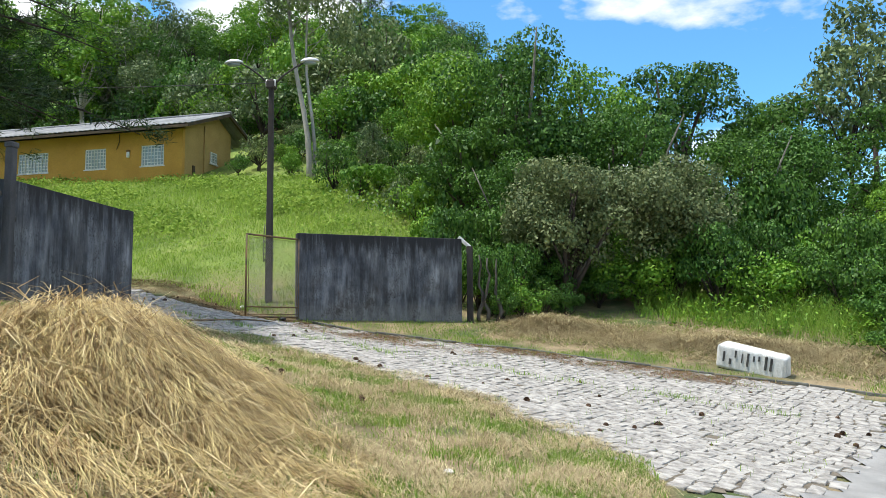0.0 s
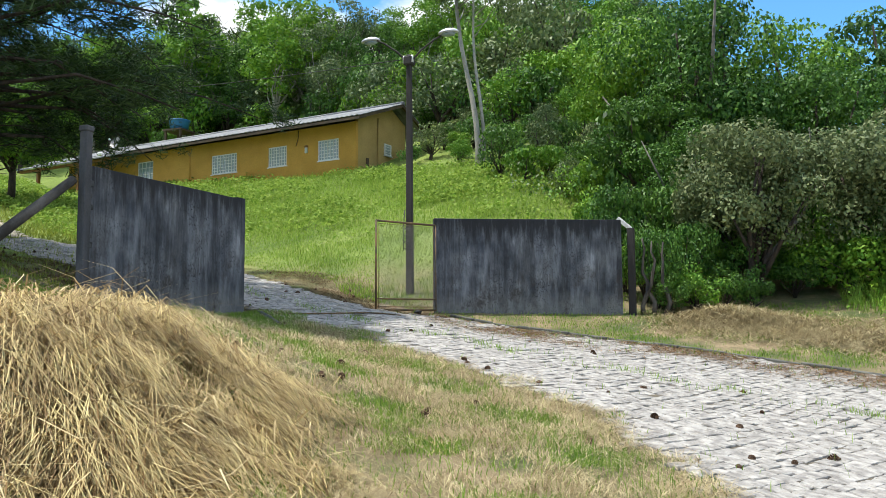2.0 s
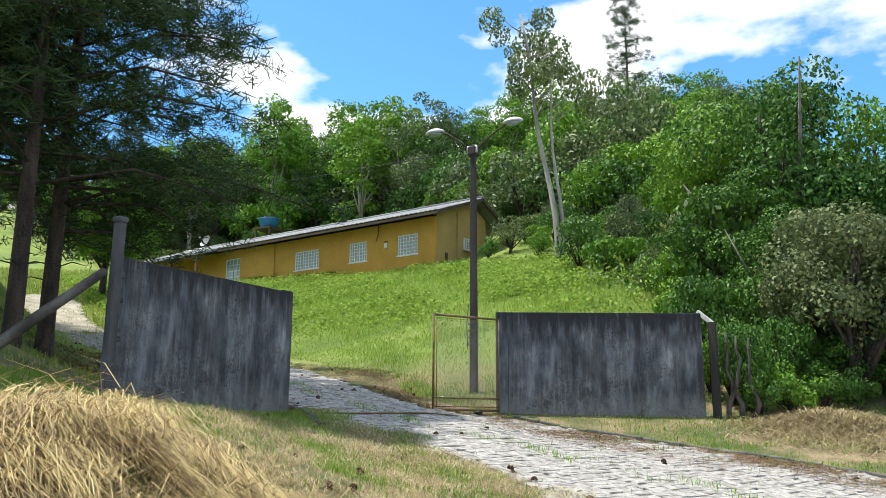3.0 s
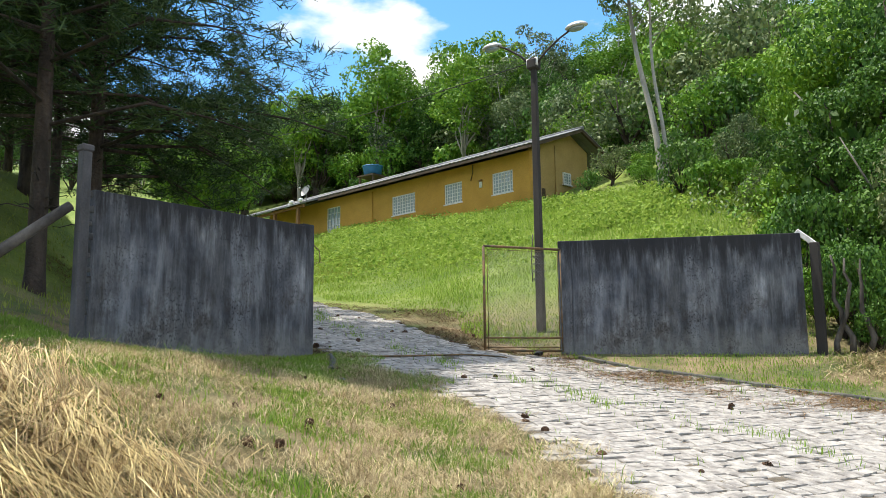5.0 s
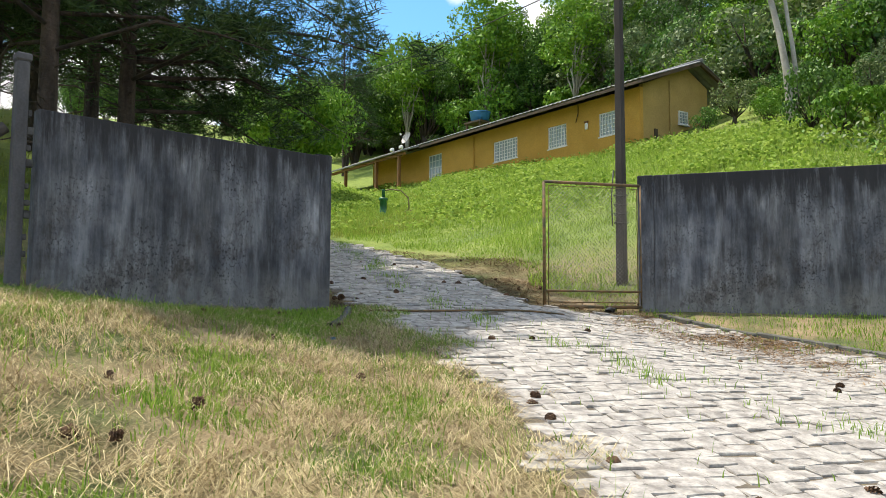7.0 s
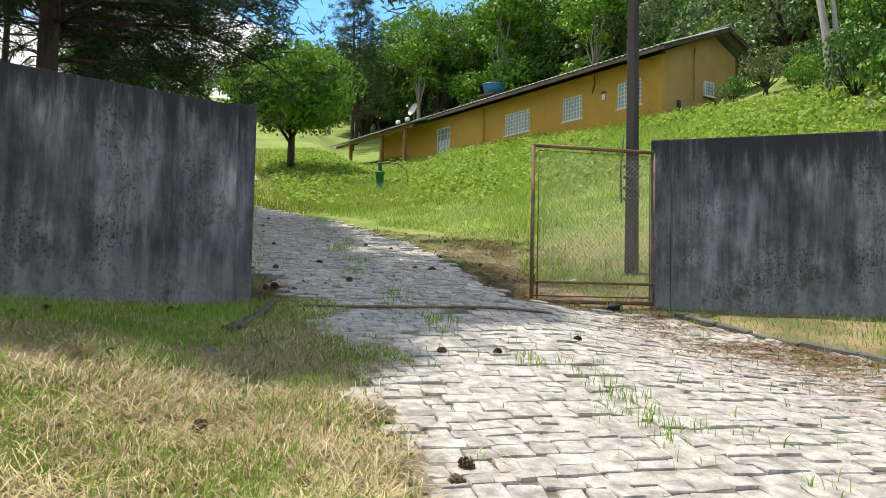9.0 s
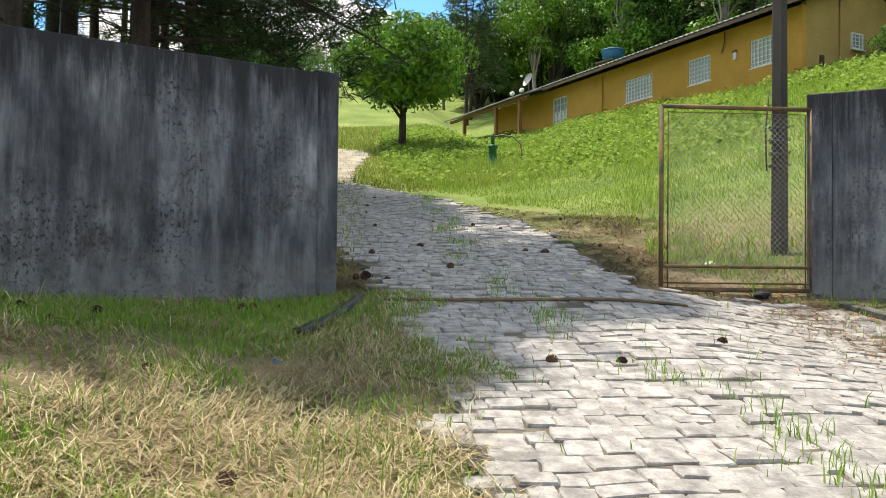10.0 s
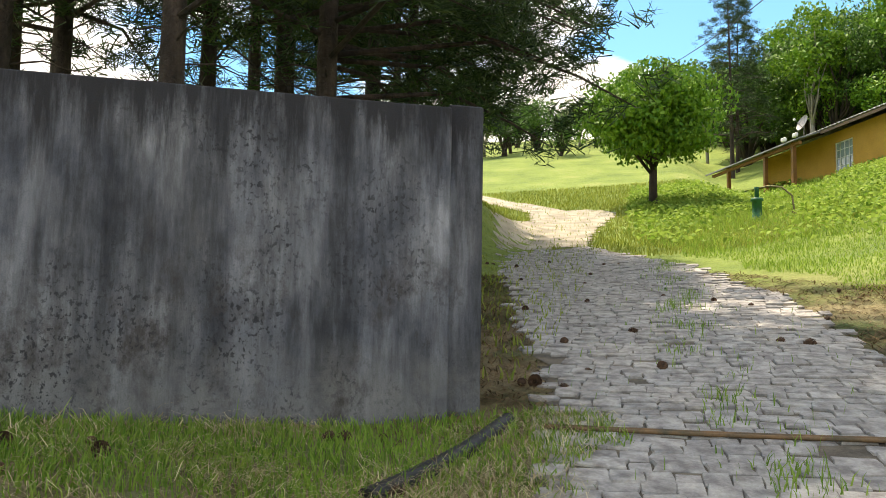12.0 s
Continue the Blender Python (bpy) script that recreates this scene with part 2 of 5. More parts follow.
M_GRASS = leafy("green grass blade", (0.12, 0.25, 0.025), (0.36, 0.50, 0.10), 0.4, 0.55, 0.3)
M_MEADOW = leafy("meadow grass", (0.18, 0.30, 0.035), (0.47, 0.56, 0.12), 0.42, 0.8, 0.3)
M_LEAF = leafy("broad leaf", (0.025, 0.085, 0.014), (0.15, 0.29, 0.045))
M_LEAFLIGHT = leafy("light broad leaf", (0.08, 0.22, 0.018), (0.28, 0.45, 0.05))
M_LEAFGREY = leafy("grey green small leaf", (0.075, 0.125, 0.05), (0.27, 0.32, 0.14))
M_LEAFSILVER = leafy("pale grey green tiny leaf", (0.085, 0.125, 0.05), (0.26, 0.28, 0.13), 0.2, 0.6, 0.3)
M_NEEDLE = leafy("pine needle", (0.015, 0.040, 0.012), (0.075, 0.125, 0.034), 0.16)

# ---- shape helpers ----


def part(name, bm, mat, parent=None, label=""):
    """Links a bmesh as one mesh object, under parent if given."""
    me = bpy.data.meshes.new(name)
    bm.normal_update()
    bm.to_mesh(me)
    bm.free()
    me.materials.append(mat)
    ob = new(name, me)
    if parent is not None:
        ob.parent = parent
    return tagged(ob, label)


def empty(name, m, label, category, group=""):
    ob = new(name)
    ob.matrix_world = m
    return tagged(ob, label, category, group)


def box(bm, x0, y0, z0, x1, y1, z1, bev=0.0, seg=1):
    """A box, bevelled, added to bm."""
    r = bmesh.ops.create_cube(bm, size=1.0)
    vs = r["verts"]
    bmesh.ops.scale(bm, vec=(x1 - x0, y1 - y0, z1 - z0), verts=vs)
    bmesh.ops.translate(bm, vec=((x0 + x1) / 2, (y0 + y1) / 2, (z0 + z1) / 2), verts=vs)
    if bev:
        es = {e for v in vs for e in v.link_edges}
        bmesh.ops.bevel(bm, geom=list(es), offset=bev, segments=seg, affect="EDGES", profile=0.5)
    return vs


def boxm(*a, bev=0.0):
    bm = bmesh.new()
    box(bm, *a, bev=bev)
    return bm


def tube(bm, pts, radii, n=8, cap=True):
    """A round tube through the points with its own radius at each."""
    pts = [Vector(p) for p in pts]
    if isinstance(radii, (int, float)):
        radii = [radii] * len(pts)
    rings = []
    ref = Vector((0.31, 0.87, 0.38))
    for i, p in enumerate(pts):
        d = (pts[min(i + 1, len(pts) - 1)] - pts[max(i - 1, 0)]).normalized()
        a = d.cross(ref).normalized()
        b = d.cross(a)
        rings.append([bm.verts.new(p + (a * math.cos(2 * math.pi * k / n) + b * math.sin(2 * math.pi * k / n)) * radii[i]) for k in range(n)])
    for r0, r1 in zip(rings, rings[1:]):
        for k in range(n):
            f = bm.faces.new((r0[k], r0[(k + 1) % n], r1[(k + 1) % n], r1[k]))
            f.smooth = True
    if cap:
        bm.faces.new(rings[0][::-1])
        bm.faces.new(rings[-1])


def array_mesh(name, verts, quads, mat, tris=False):
    """A mesh from numpy arrays of corners and faces."""
    k = 3 if tris else 4
    me = bpy.data.meshes.new(name)
    me.vertices.add(len(verts))
    me.vertices.foreach_set("co", np.asarray(verts, np.float32).ravel())
    me.loops.add(quads.size)
    me.loops.foreach_set("vertex_index", quads.astype(np.int32).ravel())
    me.polygons.add(len(quads))
    me.polygons.foreach_set("loop_start", np.arange(0, quads.size, k, dtype=np.int32))
    me.update(calc_edges=True)
    me.materials.append(mat)
    return me


def leaf_mesh(name, centres, normals, length, width, mat, rng, droop=0.3):
    """One four-cornered, creased leaf for every centre, facing roughly along its normal."""
    n = len(centres)
    nr = normals + rng.normal(0, 0.55, (n, 3))
    nr /= np.linalg.norm(nr, axis=1, keepdims=True) + 1e-9
    t = np.cross(nr, rng.normal(0, 1, (n, 3)))
    t[:, 2] -= droop
    t /= np.linalg.norm(t, axis=1, keepdims=True) + 1e-9
    s = np.cross(nr, t)
    L = (length * rng.uniform(0.6, 1.25, n))[:, None]
    W = (width * rng.uniform(0.7, 1.25, n))[:, None]
    base, tip = centres - t * L * 0.5, centres + t * L * 0.5
    lift = nr * W * 0.25
    v = np.stack([base, centres + s * W * 0.5 + lift, tip, centres - s * W * 0.5 + lift], 1).reshape(-1, 3)
    q = np.arange(4 * n).reshape(n, 4)
    return array_mesh(name, v, q, mat)


def blade_mesh(name, base, height, width, lean, mat, rng):
    """Grass blades: each a bent tapering strip of one quad and one triangle-like quad."""
    n = len(base)
    a = rng.uniform(0, 2 * math.pi, n)
    side = np.stack([np.cos(a), np.sin(a), 0 * a], 1) * (width * rng.uniform(0.6, 1.4, n))[:, None] * 0.5
    b = rng.uniform(0, 2 * math.pi, n)
    push = np.stack([np.cos(b), np.sin(b), 0 * b], 1) * (lean * rng.uniform(0.2, 1.0, n))[:, None]
    h = np.asarray(height)[:, None] if np.ndim(height) else np.full((n, 1), height)
    h = h * rng.uniform(0.5, 1.3, (n, 1))
    up = np.array([[0, 0, 1.0]])
    mid, tip = base + up * h * 0.6 + push * h * 0.35, base + up * h * 0.95 + push * h
    v = np.stack([base - side, base + side, mid + side * 0.8, mid - side * 0.8, tip + side * 0.12, tip - side * 0.12], 1).reshape(-1, 3)
    k = np.arange(n)[:, None] * 6
    q = np.concatenate([k + [0, 1, 2, 3], k + [3, 2, 4, 5]], 0)
    return array_mesh(name, v, q, mat)


# ---- the lie of the land ----


def smooth(a, b, v):
    t = np.clip((v - a) / (b - a), 0, 1)
    return t * t * (3 - 2 * t)


def softplus(v, k=1.0):
    return k * np.log1p(np.exp(np.clip(v / k, -30, 30)))


GX, GY, UX, UY = -7.2, 16.0, -0.88, 0.47     # middle of the gateway and the way the drive climbs


def land(x, y):
    """Height of the ground: the verge and drive rise to the gate, then the bank and the hill."""
    x, y = np.asarray(x, float), np.asarray(y, float)
    xc, yc = np.clip(x, -12, 12), np.clip(y, -3, 26)
    near = 0.0243 - 0.1358 * xc + 0.0058 * yc + 0.0019 * xc ** 2 + 0.0013 * xc * yc + 0.0026 * yc ** 2
    s, d = (x - GX) * UX + (y - GY) * UY, (x - GX) * UY + (y - GY) * -UX
    drive = 1.72 + 0.17 * s
    z = near + (drive - near) * smooth(2, 7, s)
    z = z + 0.07 * softplus(s - 16, 1.5) * (1 - smooth(1.5, 5, d))
    left = 1 - smooth(-8, 2, x)
    z = z + softplus(d - 2.5 - 4 * (1 - left), 1.0) * (0.12 + 0.22 * left)
    z = z + 0.30 * softplus(d - 23, 2.0) * left + 0.085 * softplus(s - 40, 3.0)
    # the mound under the pine grove
    z = z + np.minimum(0.24 * softplus(-x - 9.0, 0.7), 3.6) * smooth(-3.4, -7.5, d) * smooth(-30, -22, x)
    # the raised verge with heaped straw beside the wall
    q = smooth(-1.8, -5.2, x + 0.30 * (y - 7))
    z = z + 0.50 * q * (1 - smooth(9.5, 14.0, y)) * smooth(-8, 2, y) * (1 - smooth(1, 4, s))
    z = z + 0.35 * np.exp(-(((x + 4.0) / 1.0) ** 2 + ((y - 6.9) / 1.6) ** 2))
    # level shelf at the foot of the low wall, a slight swell on the verge and a dip along the tall wall
    z = z - 0.37 * smooth(0.4, 3.4, d) * smooth(-6.5, -0.5, s) * (1 - smooth(1.8, 5.0, s)) * (1 - smooth(9, 14, d))
    z = z + 0.10 * np.exp(-(((x + 3.6) / 0.9) ** 2 + ((y - 9.9) / 0.9) ** 2)) - 0.09 * np.exp(-(((x + 7.5) / 0.7) ** 2 + ((y - 11.3) / 1.2) ** 2))
    return z


def land_z(x, y):
    return float(land(x, y))

# ---- ground ----


def ground_sheet():
    fine_x = np.concatenate([np.linspace(-600, -60, 14), np.linspace(-56, -14, 40), np.linspace(-13.7, 9, 120), np.linspace(10, 60, 25), np.linspace(70, 600, 12)])
    fine_y = np.concatenate([np.linspace(-600, -30, 10), np.linspace(-25, -2, 12), np.linspace(-1.8, 24, 130), np.linspace(25, 110, 60), np.linspace(125, 600, 10)])
    X, Y = np.meshgrid(fine_x, fine_y)
    Z = land(X, Y)
    far = smooth(90, 300, np.hypot(X, Y))
    Z = Z * (1 - far) + far * np.clip(Z, -6, 45)
    near = (np.abs(X) < 15) & (Y > -2) & (Y < 26)
    Z = Z + np.where(near, np.random.default_rng(2).normal(0, 0.006, Z.shape), 0)
    ny, nx = X.shape
    v = np.stack([X, Y, Z], -1).reshape(-1, 3)
    i = (np.arange(ny - 1)[:, None] * nx + np.arange(nx - 1)[None, :]).reshape(-1)
    q = np.stack([i, i + 1, i + nx + 1, i + nx], 1)
    me = array_mesh("ground", v, q, M_GROUND)
    me.polygons.foreach_set("use_smooth", np.ones(len(q), bool))
    return tagged(new("ground", me), "mown verge and green hillside with straw and bare patches", "ground", kind="structure")


ground_sheet()

# ---- gate walls ----


def wall_slab(name, length, height, thick, mat=M_CONCRETE):
    """A cast wall standing on its local x axis, front face at y = 0, with a slightly uneven top and worn arrises."""
    bm = bmesh.new()
    box(bm, 0, 0, -0.35, length, thick, height, bev=0.012, seg=2)
    return part(name, bm, mat)


def gate_walls():
    # the wall along the verge, its face looking over the verge
    w = empty("wall_west", pose(-7.74, 10.56, 1.70, 0, 0, 90), "tall weathered grey concrete wall with black rain streaks", "wall")
    w["kind"] = "structure"
    panel = wall_slab("panel", 3.47, 1.99, 0.16)
    panel.parent = w
    pier = boxm(3.47, 0.07, -0.35, 3.71, 0.27, 2.03, bev=0.012)
    part("pier", pier, M_CONCRETE, w)
    a = math.degrees(math.atan2(20.90 - 18.88, -2.28 + 5.95))
    e = empty("wall_east", pose(-5.95, 18.88, 1.68, 0, 0, a), "lower weathered concrete wall with black rain streaks", "wall")
    e["kind"] = "structure"
    panel = wall_slab("panel", 4.12, 2.12, 0.16)
    panel.parent = e
    panel.location = (0.14, 0, 0)
    part("pier", boxm(-0.10, -0.02, -0.35, 0.14, 0.22, 2.12, bev=0.012), M_CONCRETE, e)


gate_walls()


def rust_gate():
    a = math.degrees(math.atan2(18.87 - 17.46, -5.99 + 6.79))
    g = empty("gate", pose(-6.79, 17.46, 1.74, 0, 0, a), "open rusty steel gate leaf with diamond wire mesh", "gate")
    W, H = 1.60, 1.90
    bm = bmesh.new()
    tube(bm, [(0, 0, 0), (0, 0, H)], 0.024, 8)
    part("stile", bm, M_RUST, g)
    bm = bmesh.new()
    tube(bm, [(W, 0, 0), (W, 0, H)], 0.024, 8)
    part("stile", bm, M_RUST, g)
    for z, r in ((H, 0.024), (0.0, 0.026), (0.24, 0.018), (0.07, 0.010)):
        bm = bmesh.new()
        tube(bm, [(0, 0, z), (W, 0, z - 0.005)], r, 8)
        part("rail", bm, M_RUST, g)
    bm = bmesh.new()
    tube(bm, [(0.07, 0, 0.02), (0.07, 0, H - 0.06), (W - 0.06, 0, H - 0.06), (W - 0.06, 0, 0.02)], 0.008, 6)
    part("inner_rod", bm, M_RUST, g)
    bm = bmesh.new()
    step, z0, z1 = 0.062, 0.02, H - 0.06
    n = int((W + z1) / step)
    for k in range(n):
        for way in (1, -1):
            c = 0.07 + k * step
            t0, t1 = max(0.0, c - (W - 0.06)), min(z1 - z0, c - 0.07)
            if t1 - t0 < 0.03:
                continue
            pts = [(c - t, 0.0, z0 + t) if way > 0 else (W + 0.01 - (c - t), 0.0, z0 + t) for t in (t0, (t0 + t1) / 2, t1)]
            sag = 0.012 * math.sin(k * 1.7)
            pts[1] = (pts[1][0], sag, pts[1][2])
            tube(bm, pts, 0.0021, 4, cap=False)
    part("wire_mesh", bm, M_WIRE, g, "diamond wire mesh")
    bm = bmesh.new()
    tube(bm, [(W + 0.07, 0.0, -0.3), (W + 0.07, 0.0, 2.0)], 0.035, 10)
    part("hinge_post", bm, M_RUST, g, "rusty hinge post")
    for z in (0.35, 1.55):
        part("hinge", boxm(W - 0.02, -0.02, z, W + 0.08, 0.02, z + 0.07, bev=0.006), M_RUST, g)
    part("drop_foot", boxm(0.55, -0.03, -0.16, 0.62, 0.03, 0.0, bev=0.008), M_RUST, g)


rust_gate()


def gate_rail():
    bm = bmesh.new()
    pts = []
    for i in range(13):
        f = i / 12
        x, y = -7.32 + 1.35 * f, 14.52 + 2.35 * f
        pts.append((x, y, land_z(x, y) + 0.034))
    for off, r in ((0.0, 0.016), (0.05, 0.012)):
        tube(bm, [(p[0] + off * 0.86, p[1] - off * 0.5, p[2]) for p in pts], r, 6)
    ob = part("gate_rail", bm, M_RUST)
    tagged(ob, "rusty steel gate rail set across the cobbled drive", "rail")


gate_rail()


def street_lamp():
    p = empty("street_lamp", pose(-7.18, 20.05, 2.2), "dark concrete lamp post with two curved arms and pale lamp heads", "street lamp")
    bm = bmesh.new()
    box(bm, -0.09, -0.07, -0.3, 0.09, 0.07, 5.9, bev=0.02)
    for v in bm.verts:
        f = 1.0 - 0.30 * max(0.0, v.co.z) / 5.9
        v.co.x *= f
        v.co.y *= f
    part("pole", bm, M_POLE, p)
    part("pole_cap", boxm(-0.12, -0.12, 5.62, 0.12, 0.12, 5.85, bev=0.03), M_POLE, p)
    for sx in (-1, 1):
        dx, dy = 0.82 * sx, 0.14 * sx
        bm = bmesh.new()
        tube(bm, [(0.06 * sx, 0, 5.72), (0.35 * dx, 0.35 * dy, 5.98), (0.75 * dx, 0.75 * dy, 6.22), (dx, dy, 6.33)], [0.028, 0.025, 0.022, 0.022], 8)
        arm = part("arm", bm, M_POLE, p)
        bm = bmesh.new()
        bmesh.ops.create_uvsphere(bm, u_segments=16, v_segments=10, radius=1.0)
        for v in bm.verts:
            v.co.x *= 0.27
            v.co.y *= 0.13
            v.co.z *= 0.11 if v.co.z > 0 else 0.02
            v.co.z -= 0.10 * (v.co.x * sx) ** 2
        bmesh.ops.translate(bm, vec=(dx + 0.2 * sx, dy - 0.05 * sx, 6.35), verts=bm.verts)
        for f in bm.faces:
            f.smooth = True
        head = part("lamp_head", bm, M_LAMP, p, "pale domed lamp head")
        bm = bmesh.new()
        bmesh.ops.create_uvsphere(bm, u_segments=12, v_segments=8, radius=1.0)
        bmesh.ops.scale(bm, vec=(0.19, 0.095, 0.06), verts=bm.verts)
        bmesh.ops.translate(bm, vec=(dx + 0.2 * sx, dy - 0.05 * sx, 6.315), verts=bm.verts)
        part("lens", bm, M_GLASS, head)
        bm = bmesh.new()
        tube(bm, [(0.10 * sx, -0.06, 5.68), (0.10 * sx, -0.06, 5.86)], [0.045, 0.035], 8)
        part("insulator", bm, M_WHITE, p, "white insulator")
    bm = bmesh.new()
    for k in range(4):
        z = 1.05 + 0.16 * k
        tube(bm, [(0.13 * math.cos(a), 0.105 * math.sin(a), z + 0.02 * math.sin(2 * a)) for a in [i * math.pi / 6 for i in range(13)]], 0.012, 5)
    tube(bm, [(-0.12, -0.09, 1.0), (-0.13, -0.10, 1.5), (-0.09, -0.09, 2.0)], 0.012, 5)
    part("wire_wrap", bm, M_BLACK, p)


street_lamp()


def overhead_cable():
    bm = bmesh.new()
    a, b = Vector((-7.25, 20.05, 8.0)), Vector((-46.0, 33.0, 17.0))
    tube(bm, [tuple(a.lerp(b, i / 16) - Vector((0, 0, 1.4 * math.sin(math.pi * i / 16)))) for i in range(17)], 0.012, 5)
    tagged(part("overhead_cable", bm, M_BLACK), "thin black overhead cable running from the lamp post", "cable")


overhead_cable()


def fence_post_west():
    z = land_z(-7.55, 10.33)
    p = empty("fence_post", pose(-7.56, 10.34, z), "tall grey concrete fence post with cut wire ends", "fence post")
    bm = bmesh.new()
    box(bm, -0.07, -0.06, -0.3, 0.07, 0.06, 2.28, bev=0.012)
    for v in bm.verts:
        if v.co.z > 2.0:
            v.co.x *= 0.85
    part("post", bm, M_POSTCON, p)
    part("cap", boxm(-0.075, -0.075, 2.28, 0.075, 0.075, 2.36, bev=0.015), M_POSTCON, p)
    r = random.Random(4)
    for k in range(9):
        zz = 0.35 + 0.17 * k + r.uniform(-0.03, 0.03)
        part("wire_end", boxm(-0.03, 0.062, zz, 0.03, 0.062 + r.uniform(0.04, 0.08), zz + r.uniform(0.04, 0.09), bev=0.008), M_BLACK, p)
    b = empty("brace_log", pose(-7.66, 10.24, z), "weathered grey round log bracing the fence post", "log")
    bm = bmesh.new()
    tube(bm, [(0, 0, 1.62), (-0.10, -0.8, 0.95), (-0.26, -2.2, -0.25)], [0.06, 0.068, 0.075], 10)
    part("log", bm, M_LOG, b)


M_POSTCON = two_tone("grey cast post", (0.03, 0.03, 0.034), (0.10, 0.10, 0.108), 3.0, 0.9, fine=40, stretch=(1, 1, 0.3))
M_LOG = two_tone("grey weathered log", (0.04, 0.034, 0.028), (0.13, 0.115, 0.10), 6.0, 0.9, fine=30, bumps=0.6, stretch=(2, 0.4, 0.4))
fence_post_west()


def fence_post_east():
    x, y = -2.02, 21.05
    p = empty("fence_post", pose(x, y, land_z(x, y)), "dark concrete fence post with slanted whitewashed top arm", "fence post")
    part("post", boxm(-0.08, -0.07, -0.3, 0.08, 0.07, 2.0, bev=0.015), M_POLE, p)
    bm = bmesh.new()
    box(bm, -0.05, -0.05, 0, 0.05, 0.05, 0.46, bev=0.012)
    bmesh.ops.rotate(bm, matrix=Matrix.Rotation(radians(-48), 3, "Y"), verts=bm.verts)
    bmesh.ops.translate(bm, vec=(0.05, 0, 1.93), verts=bm.verts)
    part("arm", bm, M_PAINTEDBLOCK, p, "whitewashed slanted arm")
    r = random.Random(9)
    for k in range(3):
        bm = bmesh.new()
        pts = [(0.2 + 0.25 * k, 0.2, 0)]
        for i in range(7):
            q = pts[-1]
            pts.append((q[0] + r.uniform(-0.12, 0.14) - 0.06 * (k == 1), q[1] + r.uniform(-0.05, 0.05), q[2] + r.uniform(0.18, 0.32)))
        tube(bm, pts, [0.06 - 0.006 * i for i in range(8)], 7)
        part("dead_vine", bm, M_LOG, p, "dry twisted vine stem")


fence_post_east()

# ---- kerb, painted block, pipe ----


def bezier_line(pts, n):
    """n points spaced along a smooth line through pts."""
    p = [Vector(q) for q in pts]
    out = []
    for i in range(n):
        f = i / (n - 1) * (len(p) - 1)
        k = min(int(f), len(p) - 2)
        t = f - k
        a, b, c, d = p[max(k - 1, 0)], p[k], p[k + 1], p[min(k + 2, len(p) - 1)]
        out.append(0.5 * ((2 * b) + (c - a) * t + (2 * a - 5 * b + 4 * c - d) * t * t + (3 * b - a - 3 * c + d) * t ** 3))
    return out


def kerb():
    line = bezier_line([(-5.6, 18.72), (-4.7, 18.62), (-3.1, 18.42), (-1.9, 18.0), (-0.6, 17.4), (0.6, 17.0), (2.5, 16.55), (4.0, 16.22), (5.6, 15.8), (7.4, 14.9)], 26)
    k = empty("kerb", pose(0, 0, 0), "low dark stone kerb half buried along the cobbles", "kerb")
    k["kind"] = "structure"
    r = random.Random(5)
    for a, b in zip(line, line[1:]):
        bm = bmesh.new()
        L = (b - a).length - 0.012
        box(bm, -L / 2, -0.055, -0.15, L / 2, 0.055, 0.055 + r.uniform(-0.012, 0.012), bev=0.014)
        ob = part("kerbstone", bm, M_KERB, k)
        m = (a + b) / 2
        ob.matrix_basis = pose(m.x, m.y, land_z(m.x, m.y), r.uniform(-3, 3), math.degrees(math.atan2(land_z(a.x, a.y) - land_z(b.x, b.y), L)), math.degrees(math.atan2(b.y - a.y, b.x - a.x)))


M_KERB = two_tone("dark mossy kerbstone", (0.07, 0.07, 0.06), (0.17, 0.165, 0.14), 4.0, 0.95, fine=40, bumps=0.6)
kerb()


def painted_block():
    x, y = 4.15, 17.25
    b = empty("painted_block", pose(x, y, land_z(x, y) - 0.02, 6, 11, -26), "tipped whitewashed stone block with worn dark lettering strokes", "stone block")
    bm = bmesh.new()
    box(bm, -0.68, -0.24, 0.0, 0.68, 0.24, 0.50, bev=0.06, seg=3)
    for v in bm.verts:
        n = noise.noise(v.co * 3.1)
        v.co += Vector((0.04 * n, 0.03 * n, 0.025 * n))
        if v.co.x > 0.3:
            v.co.z -= 0.10 * (v.co.x - 0.3)
    part("block", bm, M_PAINTEDBLOCK, b)
    r = random.Random(3)
    for k in range(9):
        xx = -0.55 + 0.115 * k + r.uniform(-0.02, 0.02)
        h = r.uniform(0.10, 0.30)
        z = r.uniform(0.12, 0.42 - h) if h < 0.28 else 0.12
        part("paint_bar", boxm(xx, -0.262, z, xx + r.uniform(0.02, 0.05), -0.235, z + h, bev=0.004), M_BLACK, b, "worn dark paint stroke")


painted_block()


def drain_pipe():
    line = bezier_line([(-7.55, 14.38, 0), (-7.1, 14.0, 0), (-6.75, 13.65, 0), (-6.42, 13.30, 0)], 60)
    bm = bmesh.new()
    pts, rad = [], []
    for i, p in enumerate(line):
        pts.append((p.x, p.y, land_z(p.x, p.y) + 0.012))
        rad.append(0.060 if i % 2 else 0.050)
    tube(bm, pts, rad, 14)
    tagged(part("drain_pipe", bm, M_PIPE), "black corrugated drain pipe half sunk in grass", "pipe")


drain_pipe()


